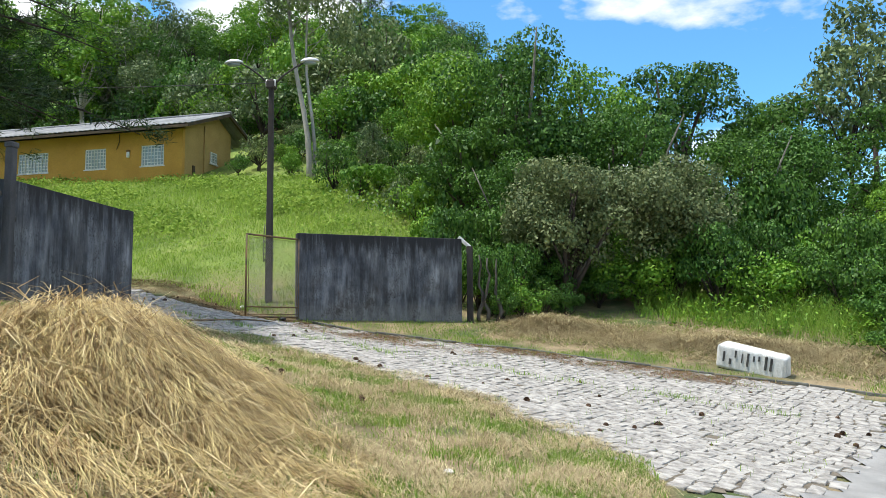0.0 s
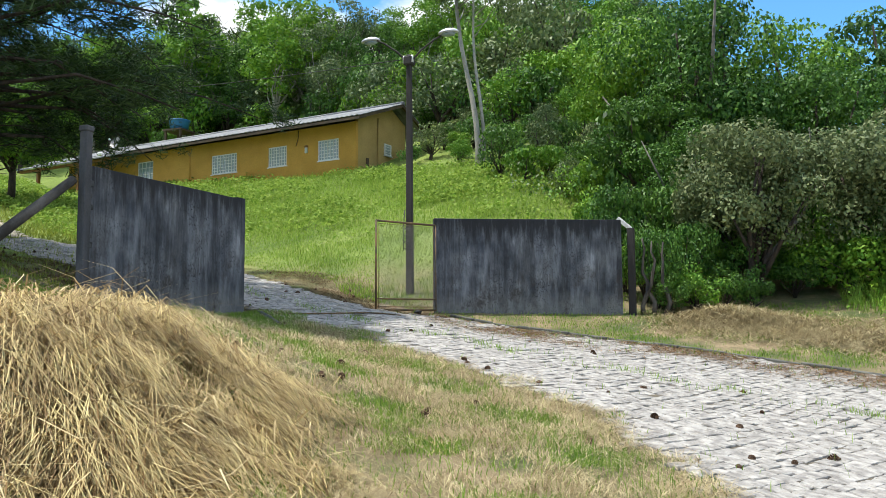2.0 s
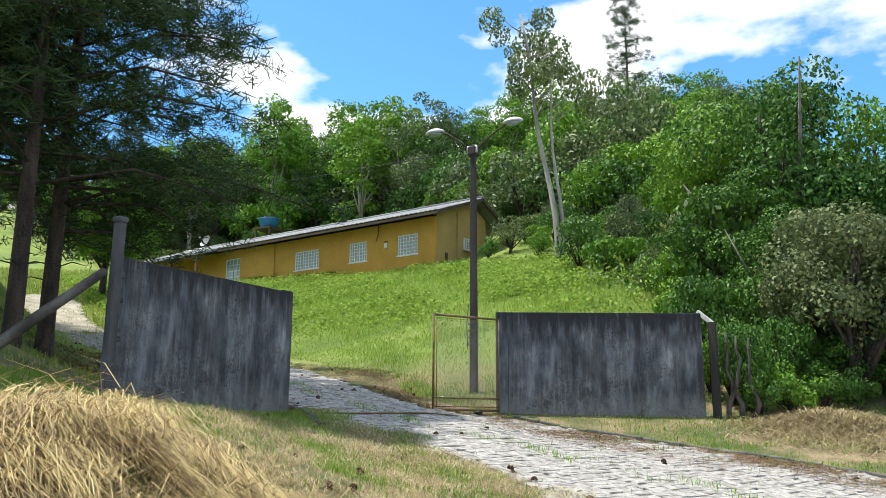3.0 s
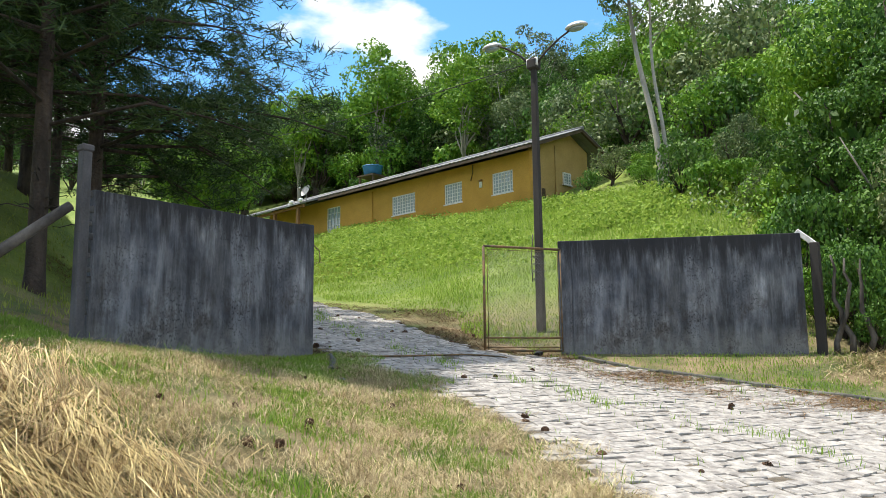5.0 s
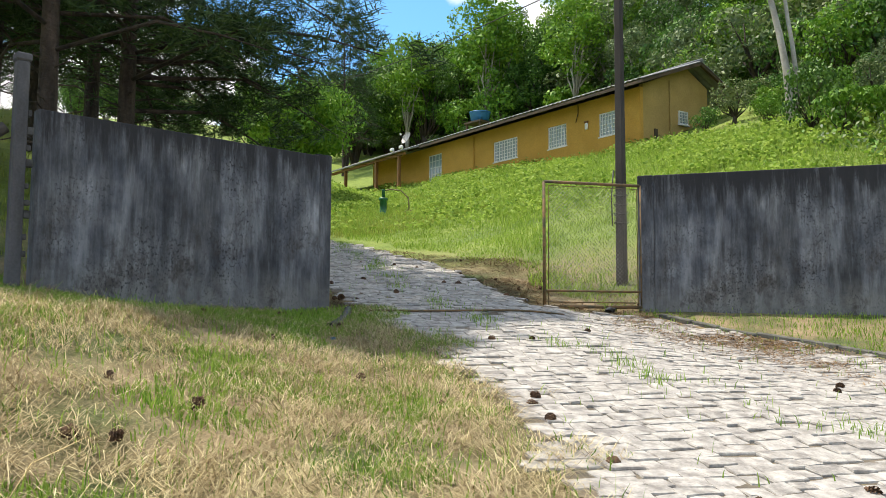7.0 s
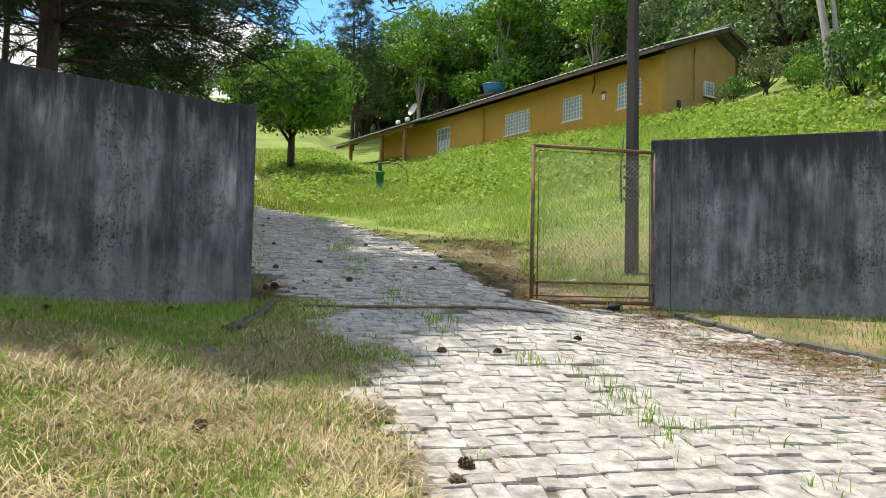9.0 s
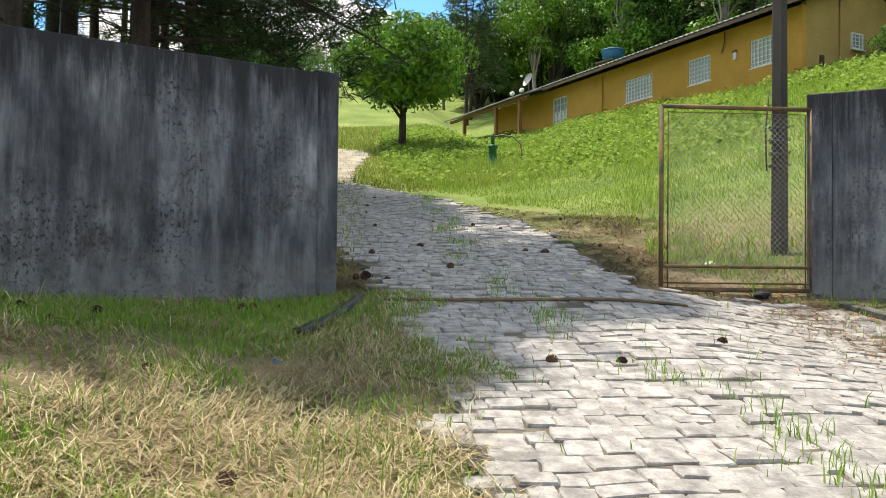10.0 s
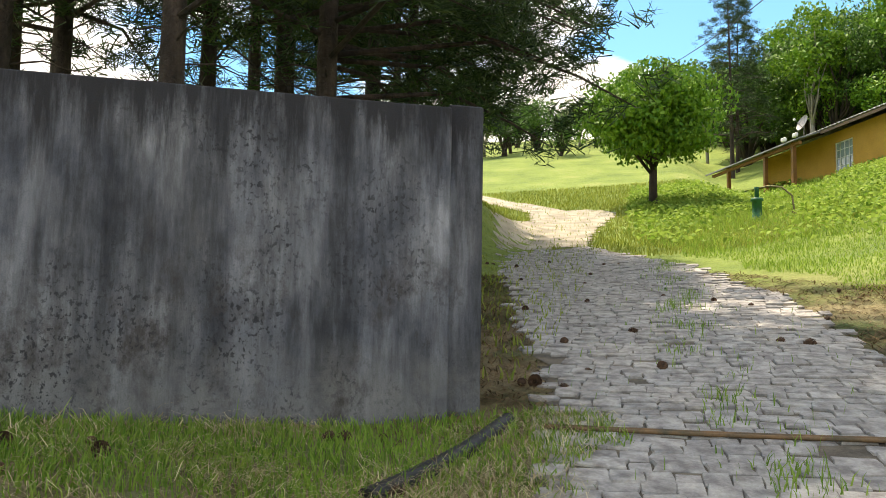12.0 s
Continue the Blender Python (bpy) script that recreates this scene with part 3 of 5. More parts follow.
def water_pump():
    x, y = -23.2, 27.5
    p = empty("water_pump", pose(x, y, land_z(x, y) - 0.05, 0, 0, 40), "green painted hand water pump with bent pipe on grass", "water pump")
    bm = bmesh.new()
    tube(bm, [(0, 0, -0.2), (0, 0, 0.10), (0, 0, 0.12), (0, 0, 0.62), (0, 0, 0.64), (0, 0, 0.72)], [0.17, 0.17, 0.14, 0.14, 0.19, 0.17], 14)
    part("body", bm, M_GREEN, p)
    bm = bmesh.new()
    tube(bm, [(0, 0, 0.7), (0, 0, 0.98), (0, 0, 1.05)], [0.07, 0.06, 0.08], 12)
    part("neck", bm, M_GREEN, p)
    bm = bmesh.new()
    tube(bm, [(0, 0, 1.0), (0.3, 0, 1.06), (0.7, 0, 1.0), (0.98, 0, 0.72), (1.02, 0, 0.35), (0.92, 0, 0.0)], 0.028, 8)
    part("bent_pipe", bm, M_PUMPPIPE, p, "dull bent outlet pipe")
    bm = bmesh.new()
    tube(bm, [(1.0 + 0.22 * math.cos(a), 0.1, 0.10 + 0.14 * math.sin(a)) for a in [i * math.pi / 8 for i in range(17)]], 0.022, 7)
    part("hose_loop", bm, M_PUMPPIPE, p)


M_PUMPPIPE = two_tone("dull brass pipe", (0.14, 0.13, 0.05), (0.24, 0.20, 0.09), 6.0, 0.6, 0.3)
water_pump()

# ---- house ----


def framed_window(h, x0, x1, z0, z1, y, nx, nz, side=False):
    """A white steel window with bars and dark panes, set into the wall. side: on the gable wall."""
    w = new("window")
    w.parent = h
    if side:
        w.matrix_basis = Matrix.Translation((0.0, 0, 0)) @ Matrix.Rotation(radians(90), 4, "Z")
    t = 0.05
    for q in ((x0, y - 0.03, z0, x0 + t, y + 0.05, z1), (x1 - t, y - 0.03, z0, x1, y + 0.05, z1), (x0 + t, y - 0.03, z1 - t, x1 - t, y + 0.05, z1), (x0 + t, y - 0.03, z0, x1 - t, y + 0.05, z0 + t)):
        part("frame", boxm(*q), M_WHITE, w)
    part("sill", boxm(x0 - 0.06, y - 0.08, z0 - 0.05, x1 + 0.06, y + 0.02, z0 - 0.003), M_WHITE, w)
    part("pane", boxm(x0 + t, y + 0.012, z0 + t, x1 - t, y + 0.022, z1 - t), M_GLASS, w)
    for i in range(1, nx):
        xx = x0 + (x1 - x0) * i / nx
        part("bar", boxm(xx - 0.014, y - 0.024, z0 + t, xx + 0.014, y + 0.004, z1 - t), M_WHITE, w)
    for i in range(1, nz):
        zz = z0 + (z1 - z0) * i / nz
        part("bar", boxm(x0 + t, y - 0.020, zz - 0.012, x1 - t, y + 0.0, zz + 0.012), M_WHITE, w)


def wall_with_holes(length, z0, z1, thick, holes):
    """A wall along -x from 0, front at y = 0, in one mesh with the openings left out."""
    xs = sorted({0.0, length, *[v for h in holes for v in h[:2]]})
    bm = bmesh.new()
    for a, b in zip(xs, xs[1:]):
        cut = [h for h in holes if h[0] <= a + 1e-6 and h[1] >= b - 1e-6]
        if not cut:
            box(bm, -b, 0, z0, -a, thick, z1)
        else:
            box(bm, -b, 0, z0, -a, thick, cut[0][2])
            box(bm, -b, 0, cut[0][3], -a, thick, z1)
    bmesh.ops.remove_doubles(bm, verts=bm.verts, dist=0.001)
    return bm


def house():
    B = 8.6
    m = Matrix.Translation((-17.75, 36.95, B)) @ Matrix.Rotation(math.atan2(-0.128, 0.992), 4, "Z")
    h = empty("house", m, "long low ochre house with grey pitched roof and white barred windows", "house")
    s0, s1 = 9.57 - B, 10.62 - B
    holes = [(1.05, 2.35, s0, s1), (4.40, 5.65, s0, s1), (7.88, 9.75, s0, s1), (14.4, 15.7, 9.0 - B, 10.85 - B)]
    part("front_wall", wall_with_holes(22.0, -1.2, 2.75, 0.2, holes), M_YELLOW, h)
    bm = bmesh.new()
    fr = [(0.2, -1.2), (4.6, -1.2), (4.6, 3.42), (3.15, 4.10), (0.2, 2.90)]
    a = [bm.verts.new((0.0, y, z)) for y, z in fr]
    b = [bm.verts.new((-0.2, y, z)) for y, z in fr]
    bm.faces.new(a)
    bm.faces.new(b[::-1])
    for i in range(5):
        bm.faces.new((a[i], b[i], b[(i + 1) % 5], a[(i + 1) % 5]))
    bmesh.ops.recalc_face_normals(bm, faces=bm.faces)
    part("gable_wall", bm, M_GABLE, h, "ochre gable wall with shade put into its olive colour")
    part("back_wall", boxm(-22, 4.4, -1.2, -0.2, 4.6, 3.3), M_YELLOW, h)
    part("end_wall", boxm(-22.0, 0.2, -1.2, -21.8, 4.4, 2.7), M_YELLOW, h)
    part("inner_floor", boxm(-21.8, 0.2, -0.1, -0.2, 4.4, 0.0), M_TIMBER, h)
    for x0, x1, z0, z1 in holes[:3]:
        framed_window(h, -x1, -x0, z0, z1, 0.06, 9 if x1 - x0 > 1.5 else 7, 6)
    framed_window(h, -15.7, -14.4, 9.0 - B, 10.85 - B, 0.06, 4, 5)
    framed_window(h, 2.5, 3.1, 1.48, 2.08, -0.05, 3, 4, True)
    # roof: two sloping sheets with corrugations, the verge boards and rafters under the eaves
    for nm, y0, z0, y1, z1 in (("roof", -0.75, 2.84, 3.25, 4.30), ("roof", 3.25, 4.30, 6.02, 3.13)):
        bm = bmesh.new()
        n = 170
        rows = []
        for i in range(n + 1):
            x = 0.75 - (0.75 + 24.7) * i / n
            w = 0.022 * (1 if i % 2 else -1)
            rows.append([bm.verts.new((x, y0, z0 + w)), bm.verts.new((x, y1, z1 + w)), bm.verts.new((x, y1, z1 + w - 0.03)), bm.verts.new((x, y0, z0 + w - 0.03))])
        for p, q in zip(rows, rows[1:]):
            for k in range(4):
                bm.faces.new((p[k], q[k], q[(k + 1) % 4], p[(k + 1) % 4]))
        bm.faces.new(rows[0][::-1])
        bm.faces.new(rows[-1])
        part(nm, bm, M_ROOF, h)
    bm = bmesh.new()
    tube(bm, [(0.78, 3.25, 4.31), (-24.7, 3.25, 4.31)], 0.09, 8)
    part("ridge", bm, M_ROOF, h)
    part("fascia", boxm(-15.6, -0.76, 2.62, 0.75, -0.72, 2.75), M_TIMBER, h, "dark timber fascia")
    for y0, z0, y1, z1 in ((-0.72, 2.62, 3.25, 4.10), (3.25, 4.10, 6.0, 2.95)):
        bm = bmesh.new()
        v = [bm.verts.new((x, y, z)) for x in (0.60, 0.72) for y, z in ((y0, z0), (y1, z1), (y1, z1 + 0.16), (y0, z0 + 0.16))]
        for f in ((0, 1, 2, 3), (7, 6, 5, 4), (0, 4, 5, 1), (1, 5, 6, 2), (2, 6, 7, 3), (3, 7, 4, 0)):
            bm.faces.new([v[i] for i in f])
        part("verge_board", bm, M_TIMBER, h)
    for i in range(12):
        x = 0.2 - 1.9 * i
        bm = bmesh.new()
        v = [bm.verts.new((xx, y, z)) for xx in (x, x + 0.08) for y, z in ((-0.7, 2.60), (0.2, 2.95), (0.2, 3.08), (-0.7, 2.72))]
        for f in ((0, 1, 2, 3), (7, 6, 5, 4), (0, 4, 5, 1), (1, 5, 6, 2), (2, 6, 7, 3), (3, 7, 4, 0)):
            bm.faces.new([v[k] for k in f])
        part("rafter", bm, M_TIMBER, h)
    # porch roof and posts
    bm = bmesh.new()
    v = [bm.verts.new(p) for p in ((-15.6, -2.0, 2.36), (-24.7, -2.0, 2.36), (-24.7, -0.6, 2.84), (-15.6, -0.6, 2.84), (-15.6, -2.0, 2.29), (-24.7, -2.0, 2.29), (-24.7, -0.6, 2.76), (-15.6, -0.6, 2.76))]
    for f in ((0, 1, 2, 3), (7, 6, 5, 4), (0, 4, 5, 1), (1, 5, 6, 2), (2, 6, 7, 3), (3, 7, 4, 0)):
        bm.faces.new([v[k] for k in f])
    part("porch_roof", bm, M_ROOF, h)
    for x in (-16.3, -18.8, -22.6):
        part("porch_post", boxm(x - 0.09, -1.75, -0.2, x + 0.09, -1.57, 2.36, bev=0.01), M_POST, h, "brown varnished porch post")
    part("porch_beam", boxm(-24.4, -1.74, 2.16, -15.7, -1.60, 2.30), M_POST, h)
    part("porch_floor", boxm(-24.4, -2.0, -0.4, -15.8, 0.0, 0.25), M_POSTCON, h)
    # wall lamp, downpipe, gable pipes
    lamp = part("wall_lamp", boxm(-3.15, -0.10, 1.45, -2.98, 0.0, 1.75, bev=0.03), M_WHITE, h, "small white wall lamp")
    part("shade", boxm(-3.17, -0.13, 1.75, -2.96, 0.0, 1.85, bev=0.03), M_POST, lamp)
    bm = bmesh.new()
    tube(bm, [(-3.6, -0.04, 2.7), (-3.6, -0.04, 2.3), (-3.75, -0.04, 1.9)], 0.02, 6)
    part("cable", bm, M_TIMBER, h)
    bm = bmesh.new()
    tube(bm, [(-11.4, -0.05, 0.2), (-11.4, -0.05, 2.6)], 0.03, 8)
    part("downpipe", bm, M_YELLOW, h)
    bm = bmesh.new()
    tube(bm, [(0.05, 1.9, -0.2), (0.05, 1.9, 3.3)], 0.03, 8)
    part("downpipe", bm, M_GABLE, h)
    part("meter_box", boxm(0.0, 0.85, 0.55, 0.08, 1.05, 1.05, bev=0.02), M_TIMBER, h)


# house ochre greyed towards olive: shade of the gable side put into colour
M_GABLE = two_tone("ochre gable paint toned as shade", (0.40, 0.27, 0.09), (0.48, 0.33, 0.12), 1.0, 0.88, fine=18, bumps=0.1)
house()


def satellite_dish():
    m = Matrix.Translation((-17.75, 36.95, 8.6)) @ Matrix.Rotation(math.atan2(-0.128, 0.992), 4, "Z") @ Matrix.Translation((-16.1, -1.25, 2.62))
    d = empty("satellite_dish", m, "grey satellite dish on a short mast on the porch roof", "satellite dish")
    bm = bmesh.new()
    tube(bm, [(0, 0, -0.1), (0, 0, 0.55)], 0.025, 8)
    part("mast", bm, M_WIRE, d)
    bm = bmesh.new()
    bmesh.ops.create_uvsphere(bm, u_segments=20, v_segments=12, radius=0.55)
    bmesh.ops.delete(bm, geom=[v for v in bm.verts if v.co.z > -0.30], context="VERTS")
    bmesh.ops.scale(bm, vec=(1.0, 1.0, 0.6), verts=bm.verts)
    bmesh.ops.translate(bm, vec=(0, 0, 0.32), verts=bm.verts)
    bmesh.ops.rotate(bm, matrix=Matrix.Rotation(radians(68), 3, "X"), verts=bm.verts)
    bmesh.ops.translate(bm, vec=(0, 0, 0.6), verts=bm.verts)
    bmesh.ops.solidify(bm, geom=bm.faces[:], thickness=0.015)
    part("dish", bm, M_WIRE, d)
    bm = bmesh.new()
    tube(bm, [(0, -0.05, 0.4), (0.05, -0.45, 0.72)], 0.012, 6)
    part("feed_arm", bm, M_WIRE, d)
    part("receiver", boxm(-0.02, -0.52, 0.70, 0.08, -0.42, 0.80, bev=0.02), M_WHITE, d)
    for k in range(2):
        b = part("floodlight", boxm(-0.55 + 0.95 * k, -0.85, -0.22, -0.25 + 0.95 * k, -0.68, -0.02, bev=0.04), M_WHITE, d, "white floodlight on the eave")


satellite_dish()


def water_tank():
    x, y = -38.2, 48.2
    z = 15.25
    t = empty("water_tank", pose(x, y, z), "blue plastic water tank standing in the meadow behind the house", "water tank")
    bm = bmesh.new()
    tube(bm, [(0, 0, 0), (0, 0, 0.62), (0, 0, 0.66)], [0.62, 0.72, 0.74], 24)
    part("body", bm, M_BLUE, t)
    bm = bmesh.new()
    tube(bm, [(0, 0, 0.66), (0, 0, 0.74), (0, 0, 0.86)], [0.78, 0.76, 0.25], 24)
    part("lid", bm, M_BLUE, t)
    part("platform", boxm(-0.8, -0.8, -0.12, 0.8, 0.8, -0.004), M_TIMBER, t)
    for sx in (-0.65, 0.65):
        for sy in (-0.65, 0.65):
            part("leg", boxm(sx - 0.07, sy - 0.07, land_z(x + sx, y + sy) - z - 0.2, sx + 0.07, sy + 0.07, -0.12), M_TIMBER, t)


water_tank()

# ---- trees ----


def shell_points(rng, centre, radii, n, low=-0.75):
    d = rng.normal(0, 1, (n * 2, 3))
    d /= np.linalg.norm(d, axis=1, keepdims=True)
    d = d[d[:, 2] > low][:n]
    return np.asarray(centre) + d * np.asarray(radii) * rng.uniform(0.55, 1.05, (len(d), 1)) ** 0.6, d


def broad_tree(name, label, seed, h, r, mat, leaf, blobs, per, bole=0.35, flat=0.78, bark=None, spread=0.78, droop=0.3, trunk_r=0.045, dead=0):
    """A broad-leaved tree: a bent tapering trunk, limbs to the clumps, and a crown of many leaves with gaps between the clumps."""
    rng = np.random.default_rng(seed)
    t = new(name)
    tagged(t, label, "tree" if name != "shrub" else "shrub")
    bark = bark or M_BARK
    bm = bmesh.new()
    bend = rng.normal(0, 0.06 * r, 2)
    fork = Vector((bend[0], bend[1], h * bole))
    tube(bm, [(0, 0, -0.6), (bend[0] * 0.3, bend[1] * 0.3, h * bole * 0.5), tuple(fork)], [h * trunk_r, h * trunk_r * 0.8, h * trunk_r * 0.62], 8)
    pts, nrm = [], []
    ch = h * (1 - bole * 0.75)
    for i in range(blobs):
        d = rng.normal(0, 1, 3)
        d /= np.linalg.norm(d)
        k = rng.uniform(0.25, 1.0) ** 0.5 * spread
        c = np.array([d[0] * r * k, d[1] * r * k, h - ch * 0.5 + d[2] * ch * 0.5 * k * 0.9])
        br = r * rng.uniform(0.24, 0.42)
        p, n = shell_points(rng, c, (br, br, br * flat), per)
        pts.append(p)
        nrm.append(n)
        if i < 12:
            mid = (fork * 0.5 + Vector(c) * 0.5) + Vector(rng.normal(0, 0.08 * r, 3))
            tube(bm, [tuple(fork - Vector((0, 0, 0.15 * h * rng.random()))), tuple(mid), tuple(c)], [h * trunk_r * 0.40, h * trunk_r * 0.22, h * trunk_r * 0.08], 5)
    for i in range(dead):
        a = rng.uniform(0, 6.28)
        q = Vector((math.cos(a) * r * 0.98, math.sin(a) * r * 0.98, h * rng.uniform(0.55, 0.85)))
        limb = bmesh.new()
        tube(limb, [tuple(fork), tuple(fork * 0.4 + q * 0.6 + Vector((0, 0, -0.4))), tuple(q)], [h * trunk_r * 0.26, h * trunk_r * 0.18, h * trunk_r * 0.06], 6)
        part("bare_limb", limb, M_DEADWOOD, t, "grey bare limb")
    part("trunk", bm, bark, t)
    ob = new("crown", leaf_mesh("crown", np.concatenate(pts), np.concatenate(nrm), leaf, leaf * 0.55, mat, rng, droop))
    ob.parent = t
    return t


def place(proto, x, y, size=1.0, turn=0.0, first=False, sink=0.0, tall=1.0):
    m = pose(x, y, land_z(x, y) - sink, 0, 0, turn) @ Matrix.Diagonal((size, size, size * tall, 1))
    if first:
        proto.matrix_world = m
        return proto
    return copy_thing(proto, m)


def spread(protos, spots, group):
    """Plants the prototypes in turn over the spots (x, y, size, tall)."""
    rr = random.Random(11)
    used = set()
    for i, (x, y, size, tall) in enumerate(spots):
        p = protos[i % len(protos)] if i < len(protos) else rr.choice(protos)
        ob = place(p, x, y, size, rr.uniform(0, 360), p not in used, 0.0, tall)
        used.add(p)
        tagged(ob, group=group)


def side_of_drive(x, y):
    return (x - GX) * UY + (y - GY) * -UX


# hillside forest
FOREST = [
    broad_tree("tree", "tall dark green broad-leaved forest tree on the hill", 21, 9.5, 3.0, M_LEAF, 0.27, 36, 135, 0.16),
    broad_tree("tree", "rounded mid green forest tree on the hill", 22, 8.5, 3.3, M_LEAF, 0.26, 36, 135, 0.12),
    broad_tree("tree", "slender yellow-green forest tree with pale stem", 23, 10.0, 2.3, M_LEAFLIGHT, 0.25, 32, 130, 0.25, bark=M_PALEBARK, trunk_r=0.016),
    broad_tree("tree", "open crowned greyish forest tree with pale stem", 24, 10.5, 2.7, M_LEAFGREY, 0.24, 30, 125, 0.3, bark=M_PALEBARK, trunk_r=0.016),
    broad_tree("tree", "bushy dark forest tree with dense crown", 25, 7.5, 3.2, M_LEAF, 0.26, 34, 135, 0.08),
]
fr = random.Random(31)
spots = []
while len(spots) < 170:
    x, y = fr.uniform(-96, 24), fr.uniform(45, 92)
    d = side_of_drive(x, y)
    edge = 23.5 if x > -24 else 23.5 - 0.40 * (-24 - x)
    if y > 45.5 and edge < d < edge + 34 and all((x - a) ** 2 + (y - b) ** 2 > 7 for a, b, *_ in spots):
        if x > -25 and d < 30 and fr.random() < 0.75:
            continue
        spots.append((x, y, fr.uniform(0.7, 1.08), fr.uniform(0.75, 1.1)))
for i in range(18):
    x = -30 - 1.9 * i + fr.uniform(-0.8, 0.8)
    spots.append((x, 53.0 + fr.uniform(-2.5, 5.0) - 0.06 * (-30 - x), fr.uniform(1.1, 1.35), fr.uniform(1.05, 1.3)))
for i in range(26):
    x = fr.uniform(-76, -32)
    spots.append((x, 55.5 + fr.uniform(0.0, 10.0), fr.uniform(1.1, 1.4), fr.uniform(1.0, 1.3)))
# far trees closing the lawn beyond the track
for i in range(20):
    a, k = radians(150 + 16 * i / 20 + fr.uniform(-1, 1)), fr.uniform(62, 86)
    spots.append((-2.7 + math.cos(a) * k, 12.7 + math.sin(a) * k, fr.uniform(0.55, 1.0), fr.uniform(0.7, 1.0)))
spread(FOREST, spots, "hillside forest")

# shrubs on the slope beside and behind the house
SHRUBS = [
    broad_tree("shrub", "light green leafy shrub on the slope", 41, 2.4, 1.5, M_LEAFLIGHT, 0.15, 18, 120, 0.12),
    broad_tree("shrub", "grey-green feathery shrub on the slope", 42, 3.0, 1.5, M_LEAFGREY, 0.17, 18, 85, 0.15),
    broad_tree("shrub", "dark green dense shrub", 43, 2.3, 1.6, M_LEAF, 0.19, 16, 80, 0.1),
    broad_tree("shrub", "yellow-green loose shrub on the slope", 44, 1.7, 1.2, M_LEAFLIGHT, 0.20, 12, 90, 0.1),
]
spots = []
for i in range(60):
    x = fr.uniform(-80, 10)
    edge = 23.5 if x > -24 else 23.5 - 0.40 * (-24 - x)
    y = max(46.0, GY + (edge - (x - GX) * UY) / 0.88) + fr.uniform(-2.0, 4.0)
    spots.append((x, y, fr.uniform(0.9, 1.5), fr.uniform(0.9, 1.4)))
while len(spots) < 200:
    x, y = fr.uniform(-20, 1), fr.uniform(29, 60)
    if side_of_drive(x, y) < 12.5 or (x < -12.6 and y < 46.5) or (x < -9 and y < 36.5):
        continue
    if all((x - a) ** 2 + (y - b) ** 2 > 1.7 for a, b, *_ in spots):
        small = 0.5 if (y < 42 and x < -3.5) else 1.0
        spots.append((x, y, small * fr.uniform(0.55, 1.2), fr.uniform(0.8, 1.25)))
for i in range(12):
    spots.append((fr.uniform(-15.6, -12.2), fr.uniform(37.5, 46.0), fr.uniform(0.35, 0.65), fr.uniform(0.8, 1.1)))
for i in range(60):
    x = fr.uniform(-62, -18)
    y = 44.5 + 0.24 * (-18 - x) + fr.uniform(-0.6, 5.5)
    spots.append((x, y, fr.uniform(0.35, 0.6), fr.uniform(0.8, 1.2)))
spread(SHRUBS, spots, "slope shrubs")

# the wood to the east of the gate
WOOD = [
    broad_tree("tree", "large spreading broad-leaved tree with bright green top", 51, 8.5, 3.6, M_LEAFLIGHT, 0.20, 34, 400, 0.22, dead=2),
    broad_tree("tree", "large dark green broad-leaved tree with bare limbs", 52, 9.0, 3.7, M_LEAF, 0.19, 36, 400, 0.20, dead=3),
    broad_tree("tree", "tall dark green tree with flat topped crown", 53, 9.0, 3.4, M_LEAF, 0.18, 32, 380, 0.3, 0.5),
    broad_tree("tree", "sparse slim tree with airy grey-green crown", 54, 9.5, 2.2, M_LEAFGREY, 0.22, 20, 110, 0.5, trunk_r=0.012),
]
for i, x, y, size, tall, turn in ((0, -3.4, 33.0, 0.85, 1.08, 20), (1, -0.9, 30.2, 0.95, 1.12, 80), (0, 1.2, 32.6, 1.1, 1.05, 200), (2, 5.6, 34.5, 1.1, 1.05, 0), (1, 2.4, 30.2, 0.8, 0.95, 140),
                                  (2, 9.8, 35.6, 0.95, 0.9, 90), (3, 12.2, 33.6, 1.1, 1.05, 30), (1, 9.0, 30.5, 0.75, 0.9, 250), (2, 13.5, 31.0, 0.8, 0.9, 160), (0, 12.0, 28.5, 0.6, 0.85, 70),
                                  (2, -2.3, 28.2, 0.6, 0.9, 310), (1, -0.9, 26.6, 0.5, 0.9, 10), (3, 14.0, 36.0, 1.15, 1.1, 220), (2, 17.0, 33.0, 0.9, 1.0, 40), (1, 6.4, 29.0, 0.66, 0.95, 120)):
    first = WOOD[i].matrix_world.translation.length < 0.01
    tagged(place(WOOD[i], x, y, size, turn, first, 0.0, tall), group="wood east of the gate")
GREYBUSH = broad_tree("tree", "round topped grey-green tree with tiny leaves", 55, 5.4, 2.3, M_LEAFSILVER, 0.14, 38, 480, 0.10, 0.8, dead=1)
place(GREYBUSH, 0.42, 23.9, 0.95, 0, True)
place(GREYBUSH, 3.65, 24.5, 1.0, 130, False, 0.1)
spots = []
while len(spots) < 46:
    x = fr.uniform(-2.2, 14)
    y = 23.9 - 0.22 * max(0.0, x - 3) + fr.uniform(-0.2, 3.2)
    if all((x - a) ** 2 + (y - b) ** 2 > 0.9 for a, b, *_ in spots):
        spots.append((x, y, fr.uniform(0.7, 1.15), fr.uniform(0.9, 1.3)))
spots += [(fr.uniform(6, 20), fr.uniform(26, 34), fr.uniform(1.1, 1.5), 1.3) for _ in range(16)]
